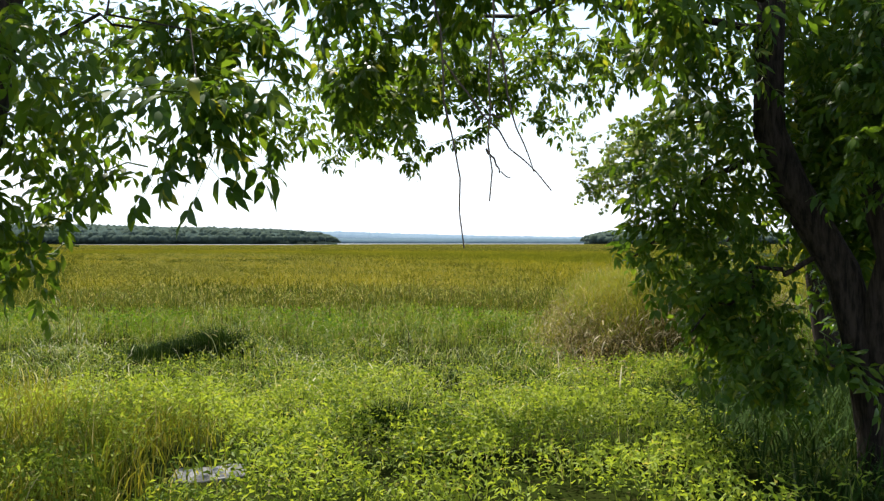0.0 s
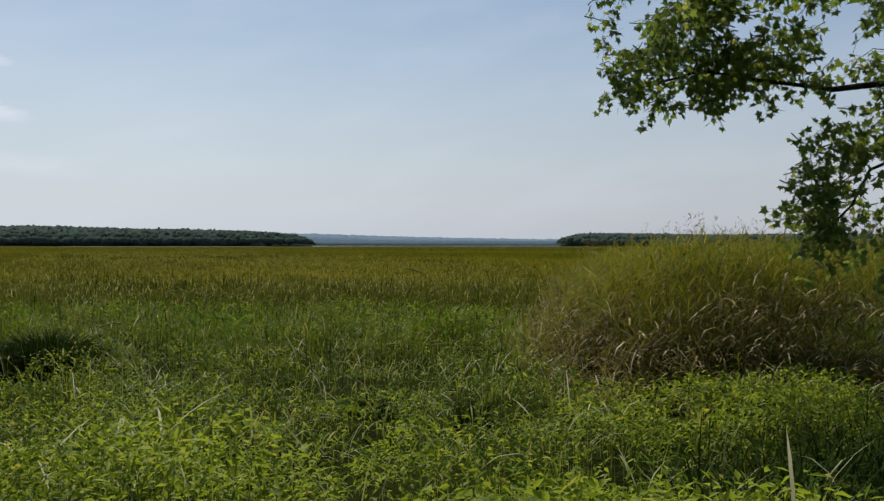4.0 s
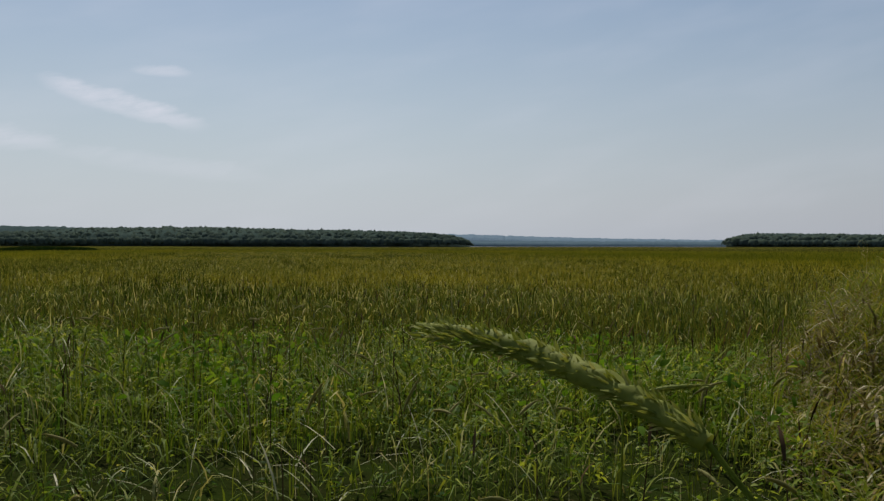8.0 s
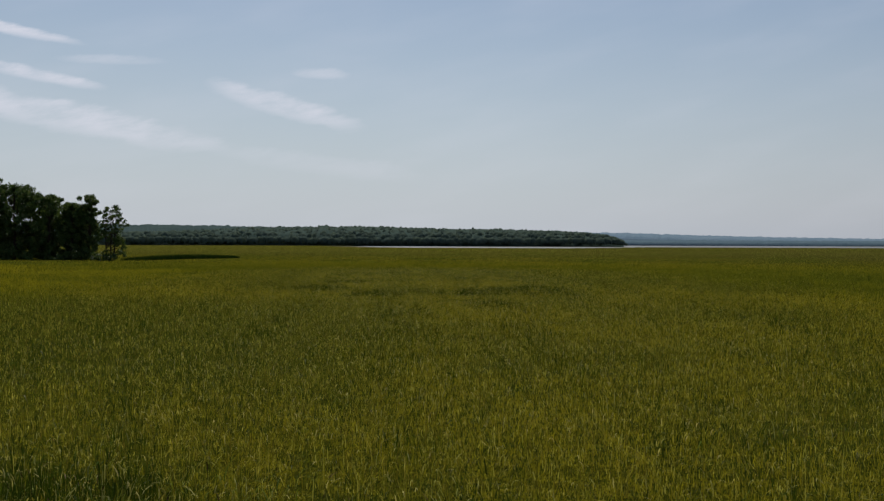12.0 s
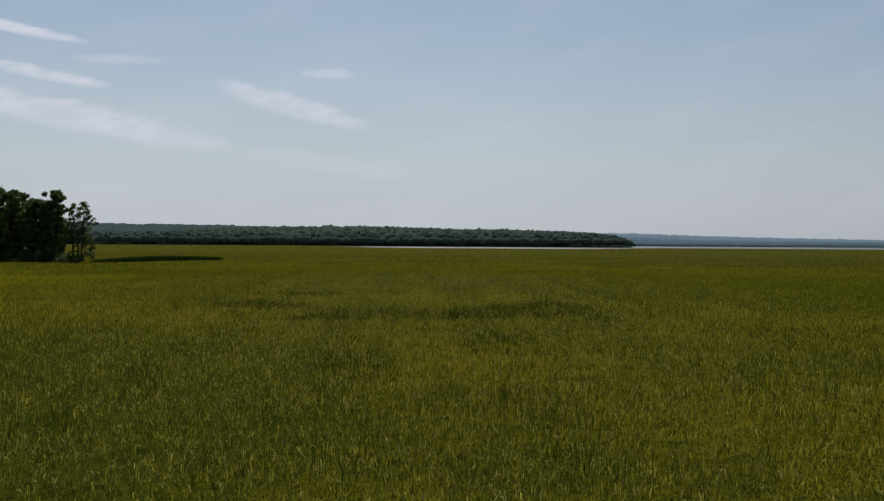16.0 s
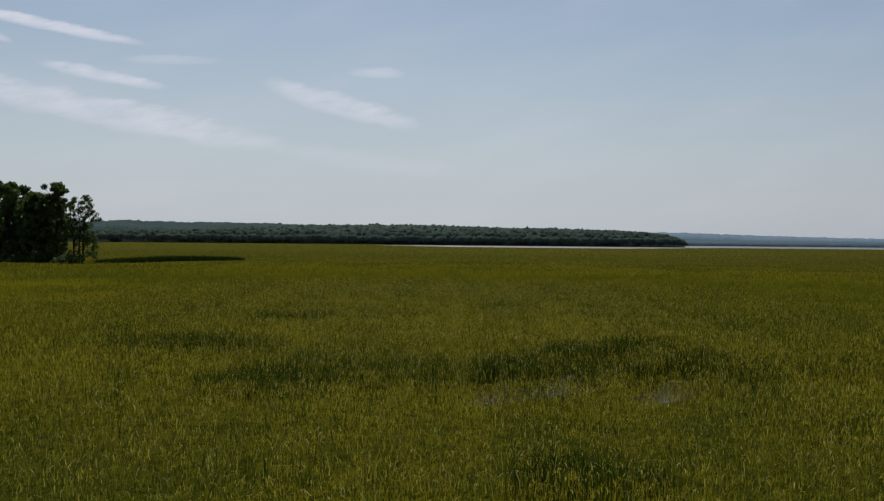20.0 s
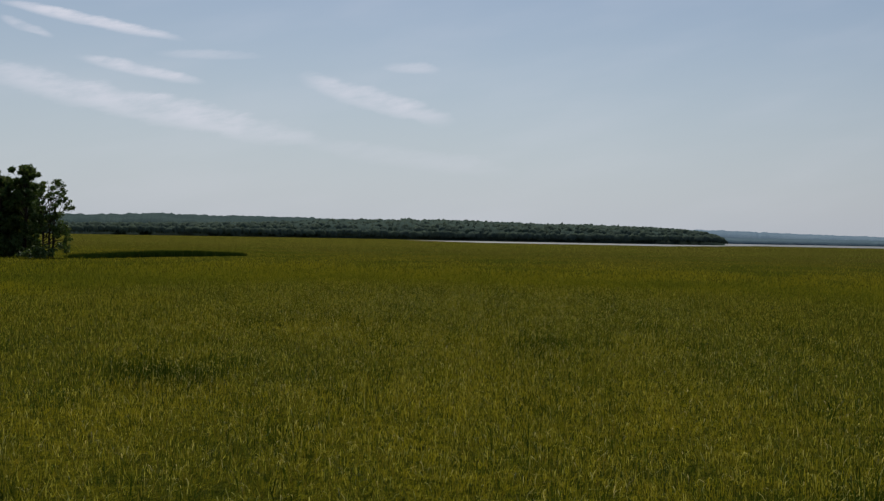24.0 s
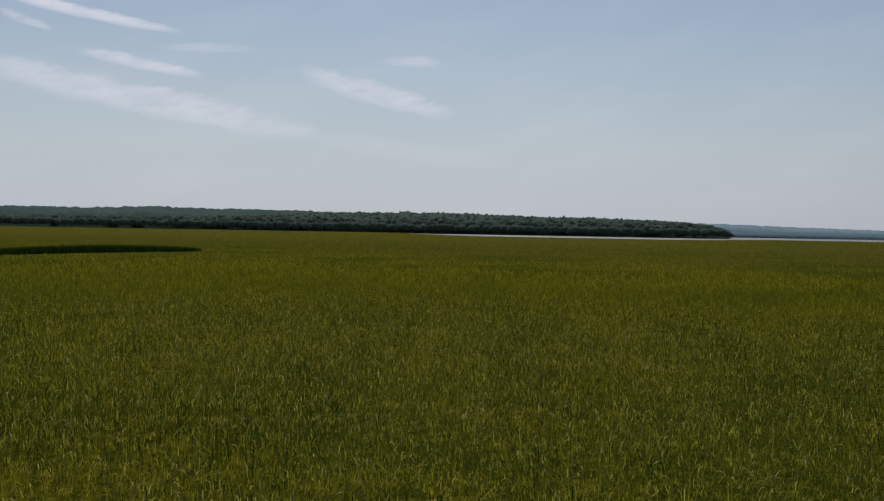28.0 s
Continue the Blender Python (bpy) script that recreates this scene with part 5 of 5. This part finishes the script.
ASH_BLOBS = (
    ((-1.75, 11.6, 3.62), (0.30, 0.4, 0.26), 8), ((-1.35, 10.35, 3.08), (0.28, 0.25, 0.20), 8), ((-2.45, 11.1, 3.5), (0.25, 0.4, 0.45), 5), ((-2.70, 11.1, 2.85), (0.20, 0.3, 0.3), 6), ((-3.0, 12.6, 3.4), (0.4, 0.5, 0.6), 5),
    ((-1.3, 11.6, 3.72), (0.6, 0.5, 0.28), 8), ((-2.5, 11.6, 3.25), (0.5, 0.5, 0.55), 8), ((-2.62, 11.6, 2.5), (0.2, 0.3, 0.25), 4), ((-0.35, 11.6, 4.0), (1.1, 0.7, 0.34), 36), ((-0.9, 12.4, 3.62), (0.55, 0.5, 0.30), 14), ((0.9, 11.9, 4.0), (0.5, 0.6, 0.34), 14),
)
hang_twigs(ash, ASH_BLOBS, ASH, 37, (0.9, 1.25))
# Clumps above z 5 are out of view, added to shade twigs and bank.
part_me("crown", crown_mesh((((-3.4, 14.8, 4.2), (0.9, 1.0, 0.9), 800), ((-4.5, 14.6, 5.3), (1.2, 1.0, 0.8), 1500), ((-2.6, 10.2, 5.4), (1.8, 1.6, 0.9), 1200), ((-3.1, 12.6, 5.7), (1.1, 1.2, 0.5), 3200), ((-0.9, 12.8, 5.6), (1.1, 0.9, 0.4), 1300)), m_leaf, 39, origin=tuple(o)), ash)

# maple further along the shore on the right
maple = thing("maple_tree", (4.3, 18.0, float(ground_z(4.3, 18.0))), "maple with lobed green leaves reaching over the reeds", "tree")
o = maple.location
tv, tf = tube([tuple(Vector(p) - o) for p in ((4.35, 18.0, 0.4), (4.3, 18.0, 1.2), (4.1, 18.0, 2.6), (4.0, 18.0, 4.2), (3.8, 18.1, 6.0))], (0.2, 0.15, 0.13, 0.11, 0.06), 12, 0.12, 9)
part_me("trunk", mesh_from("trunk", tv, tf, m_bark, True), maple, "grey-brown furrowed trunk")
limb(maple, (4.05, 18.0, 3.0), (1.6, 18.3, 3.15), 0.03, 0.006, 0.1, 15)
limb(maple, (4.1, 18.0, 2.9), (2.75, 18.0, 2.1), 0.025, 0.005, 0.25, 16)
limb(maple, (4.0, 18.0, 3.6), (1.9, 18.2, 3.8), 0.03, 0.006, 0.2, 17)
MAPLE_BLOBS = (
    ((1.80, 18.3, 3.25), (0.46, 0.4, 0.28), 38), ((2.35, 18.3, 3.32), (0.5, 0.45, 0.28), 40), ((1.75, 18.3, 3.75), (0.6, 0.5, 0.46), 36), ((2.4, 18.2, 3.8), (0.5, 0.5, 0.4), 36),
    ((2.78, 18.0, 2.36), (0.24, 0.3, 0.5), 36), ((3.3, 18.0, 2.6), (0.45, 0.5, 0.9), 50), ((3.2, 18.0, 3.6), (0.6, 0.6, 0.6), 36),
)
hang_twigs(maple, MAPLE_BLOBS, MAPLE, 41, (0.7, 1.0))
part_me("crown", crown_mesh((((4.3, 18.0, 5.0), (1.5, 1.4, 1.2), 2000),), m_maple, 43, origin=tuple(o)), maple)


# ---- the wooded point on the left of the lake ----
def lake_tree(x, y, h, r, seed, open_crown=False, label=""):
    """A tree of many small leaf clumps on limbs; the open one has three bare stems."""
    g = np.random.default_rng(seed)
    ob = thing("lakeside_tree", (x, y, 0.6), label or "dense dark green tree on a low point in the lake", "tree", "trees on the point in the lake")
    stems = ((-0.5, -0.9), (0.1, 0.3), (0.5, 1.3)) if open_crown else ((0.0, 0.0),)
    tops = []
    for k, (b, t) in enumerate(stems):
        top = (t + g.normal(0, 0.1), g.normal(0, 0.3), h * (0.92 if k < 2 else 0.78))
        tops.append(((b, 0, -0.3), top))
        part_me("trunk", mesh_from("trunk", *tube(curve_points((b, 0, -0.3), top, 0, 7, 0.08, seed + k), np.linspace(0.13 if open_crown else 0.22, 0.03, 7), 7, 0.1, seed), m_bark), ob)
    blobs = []
    count = 90 if open_crown else 110
    lobes = [(g.uniform(0, 6.28), g.uniform(0.25, 0.9), g.uniform(0.75, 1.25)) for i in range(7)]
    for i in range(count):
        t = (i + g.random()) / count
        a = g.uniform(0, 6.28)
        if open_crown:
            zz = h * (0.36 + 0.62 * t) if i % 9 else h * g.uniform(0.16, 0.4)
            wide = r * (0.5 + 0.8 * math.sin(math.pi * min(1.0, 0.06 + 0.86 * t)) ** 1.2) * 0.8
            rad = wide * g.uniform(0.35, 1.0) * (0.85 if t < 0.3 else 1.0)
            s = g.uniform(0.20, 0.46)
            c = (0.35 + math.cos(a) * rad * (1.0 if math.cos(a) > 0 else 0.8), math.sin(a) * rad, zz - 0.25 * rad * (math.cos(a) > 0.3))
            if i % 9 == 0:
                c = (g.uniform(0.9, 1.9), g.normal(0, 0.6), zz)
        else:
            zz = h * (0.05 + 0.91 * t)
            out = max((w * max(0.0, 1 - abs((a - b + 3.14) % 6.28 - 3.14) / 1.1 - abs(t - u) * 1.6) for b, u, w in lobes))
            wide = r * (0.86 * math.sin(math.pi * (0.30 + 0.62 * t)) ** 0.6 + 0.5 * out)
            rad = wide * g.uniform(0.35, 1.0)
            s = r * g.uniform(0.12, 0.28)
            c = (math.cos(a) * rad, math.sin(a) * rad, zz)
        blobs.append((c, (s, s, s * g.uniform(0.55, 0.9)), 62 if open_crown else 88))
        if i % 3 == 0 or (open_crown and i % 2 == 0):
            b, top = tops[int(g.integers(0, len(tops)))]
            u = min(0.95, max(0.25, (zz / h) * 0.8))
            foot = tuple(np.array(b) + (np.array(top) - np.array(b)) * u)
            part_me("limb", mesh_from("limb", *tube(curve_points(foot, c, 0.1, 5, 0.06, seed + i), np.linspace(0.045, 0.012, 5), 5), m_bark), ob)
    part_me("crown", far_crown(blobs, m_far_leaf, seed + 5, 0.085 if open_crown else 0.125), ob)
    return ob


POINT = ((-90.6, 154.6, 8.7, 2.5, 301, True), (-95.6, 156.4, 10.6, 2.0, 302, False), (-97.4, 154.8, 9.2, 1.8, 303, False), (-98.8, 156.0, 9.4, 2.1, 304, False), (-101.4, 154.2, 10.6, 2.4, 311, False),
         (-104.4, 156.0, 11.0, 2.7, 305, False), (-107.6, 154.4, 12.4, 2.9, 306, False), (-111.3, 154.0, 13.2, 3.2, 312, False), (-115.0, 155.0, 13.8, 3.4, 307, False), (-119.0, 153.0, 14.4, 3.6, 313, False), (-123.5, 153.0, 14.8, 3.8, 308, False),
         (-128.5, 151.0, 15.0, 3.8, 309, False), (-135.0, 150.0, 15.0, 4.2, 310, False))
POINT_BACK = ((-99.6, 160.0, 9.2, 2.6, 321, False), (-105.5, 160.0, 10.6, 3.2, 322, False), (-111.0, 159.5, 12.4, 3.6, 323, False), (-117.5, 159.0, 13.6, 4.0, 324, False), (-124.5, 158.0, 14.6, 4.2, 325, False), (-132.0, 157.0, 15.0, 4.4, 326, False))
for px, py, hh, rr, sd, op in POINT + POINT_BACK:
    lake_tree(px, py, hh, rr, sd, op, "slender tree with an open crown and bare lower stems" if op else "")


def lake_shrub(x, y, h, r, seed):
    ob = thing("lakeside_shrub", (x, y, 0.6), "low rounded green shrub at the edge of the point", "shrub", "shrubs on the point in the lake")
    g = np.random.default_rng(seed)
    blobs = [((g.normal(0, r * 0.4), g.normal(0, r * 0.4), h * g.uniform(0.35, 0.75)), (r * 0.5, r * 0.5, h * 0.35), 90) for i in range(5)]
    part_me("foliage", crown_mesh(blobs, m_far_leaf, seed, (0.22, 0.4)), ob)
    v, f = tube(curve_points((0, 0, -0.2), (0.1, 0, h * 0.6), 0, 4, 0.03, seed), np.linspace(0.06, 0.02, 4), 5)
    part_me("stem", mesh_from("stem", v, f, m_bark), ob)


g = np.random.default_rng(50)
for i in range(16):
    lake_shrub(-89.0 - i * 2.7 + g.normal(0, 0.5), 152.7 + g.normal(0, 0.7) - 0.1 * i, g.uniform(1.5, 2.6), g.uniform(1.1, 1.8), 500 + i)

# dark bulrushes along the channel by the point
n = 16000
t = rng.random(n)
x = -88.2 + 4.0 * t + rng.uniform(-1.2, 1.2, n) * (1.1 - 0.6 * t)
y = 155.5 + 26.0 * t
h = rng.uniform(0.9, 1.5, n) * (0.75 + 0.25 * np.sin(np.pi * t))
v, f = blades(x, y, np.full(n, 0.45), h, rng.uniform(0.05, 0.10, n), np.abs(rng.normal(0.06, 0.06, n)), rng.uniform(0, 6.28, n), 0.3, False, rng.uniform(-0.5, 0.5, n) + 0.6)
tagged(new("bulrush_bed", mesh_from("bulrush_bed", v, f, m_sedge)), "dark green bulrushes along an open channel in the lake", "bulrushes", kind="stuff")

# dark green reeds round the pools in the rice
xs_, ys_ = [], []
REEDS = ((-14.5, 82.7, 0.6, 620), (-14.0, 83.8, 0.65, 700), (-13.4, 84.9, 0.75, 800), (-12.5, 85.6, 0.8, 900), (-11.9, 84.5, 0.5, 420), (-13.15, 82.0, 0.16, 90), (-13.0, 80.5, 0.20, 90), (-12.6, 79.0, 0.4, 160), (-11.5, 82.4, 0.55, 520),
         (-10.5, 82.9, 0.8, 750), (-9.5, 82.6, 0.7, 560), (-11.9, 80.0, 0.45, 380), (-14.8, 79.9, 0.55, 520), (-14.4, 81.0, 0.45, 420), (-15.4, 78.9, 0.7, 560), (-9.9, 80.6, 0.6, 420))
REED_PATCHES = ((-25.2, 82.2, 1.6, 1100), (-26.2, 80.2, 0.9, 600), (-23.4, 82.0, 1.2, 700), (-19.2, 76.3, 0.8, 620), (-19.1, 78.4, 0.6, 460), (-17.6, 77.5, 0.45, 340), (-16.6, 78.6, 0.7, 460), (-19.3, 75.0, 0.8, 500),
         (-9.0, 60.0, 1.2, 300), (-2.5, 78.0, 2.5, 900), (1.3, 100.5, 2.4, 800), (-33, 104, 2.5, 800), (-7.5, 83.2, 1.2, 600), (13.4, 102.0, 3.0, 700), (-26.9, 91.2, 1.0, 520), (-21.3, 100.3, 0.6, 360),
         (-30.1, 106.4, 1.8, 700), (-8.2, 37.4, 1.4, 600), (-13.0, 63.3, 0.9, 360), (-10.7, 69.6, 0.8, 300))
for cx, cy, rad, k in REEDS + REED_PATCHES:
    ang, rr = rng.uniform(0, 6.28, k), rad * np.sqrt(rng.random(k))
    xs_.append(cx + np.cos(ang) * rr * 1.5), ys_.append(cy + np.sin(ang) * rr * 0.7)
x, y = np.concatenate(xs_), np.concatenate(ys_)
n = len(x)
v, f = blades(x, y, np.full(n, 0.5), rng.uniform(0.40, 0.90, n), rng.uniform(0.007, 0.013, n), np.abs(rng.normal(0.12, 0.14, n)), rng.uniform(0, 6.28, n), rng.uniform(0.2, 0.9, n), True, rng.uniform(-0.9, 0.9, n))
tagged(new("pool_reeds", mesh_from("pool_reeds", v, f, m_reed)), "dark green reeds ringing pools of open water", "reeds", kind="stuff")

# pale leaves bent over among the pool reeds
pick = rng.random(n) < 0.09
px_, py_ = x[pick], y[pick]
k = len(px_)
v, f = arcs(px_, py_, rng.uniform(0.85, 1.15, k), rng.uniform(0.10, 0.24, k), rng.uniform(0.007, 0.013, k), np.abs(rng.normal(0.5, 0.35, k)), rng.uniform(0, 6.28, k), rng.uniform(0.2, 0.9, k))
sv, sf = blades(px_, py_, np.full(k, 0.5), np.full(k, 0.5), np.full(k, 0.006), np.full(k, 0.0), rng.uniform(0, 6.28, k), 0.1, False, rng.uniform(0, 3.1, k))
tagged(new("bent_reed_leaves", mesh_from("bent_reed_leaves", *join([(v, f), (sv, sf)]), m_tip)), "pale bent leaves among the dark pool reeds", "reeds", kind="stuff")

# lily pads on the pool
bm = bmesh.new()
ring = [bm.verts.new((math.cos(a) * 0.085, math.sin(a) * 0.085, 0.004 * math.sin(3 * a))) for a in np.linspace(0.25, 2 * math.pi - 0.25, 16)]
mid = bm.verts.new((0, 0, 0.0))
for a, b in zip(ring[:-1], ring[1:]):
    bm.faces.new((mid, a, b))
bmesh.ops.solidify(bm, geom=bm.faces[:], thickness=0.004)
pad_me = bpy.data.meshes.new("lily_pad")
bm.to_mesh(pad_me), bm.free()
pad_me.materials.append(m_pad)
g = np.random.default_rng(90)
PADS = ((-11.07, 81.95, 0.34, 0.16, 34), (-14.5, 79.0, 0.25, 0.2, 16), (-13.85, 82.75, 0.25, 0.1, 8))
for cx, cy, sx, sy in (q[:4] for q in PADS for i in range(q[4])):
    ob = new("lily_pad", pad_me)
    ob.location = (cx + g.normal(0, sx), cy + g.normal(0, sy), WATER + 0.006)
    ob.rotation_euler = (0, 0, g.uniform(0, 6.28))
    ob.scale = [g.uniform(0.7, 1.3)] * 3
    tagged(ob, "flat yellow-green lily pad floating on the pool", "lily pad", "lily pads on the pool")
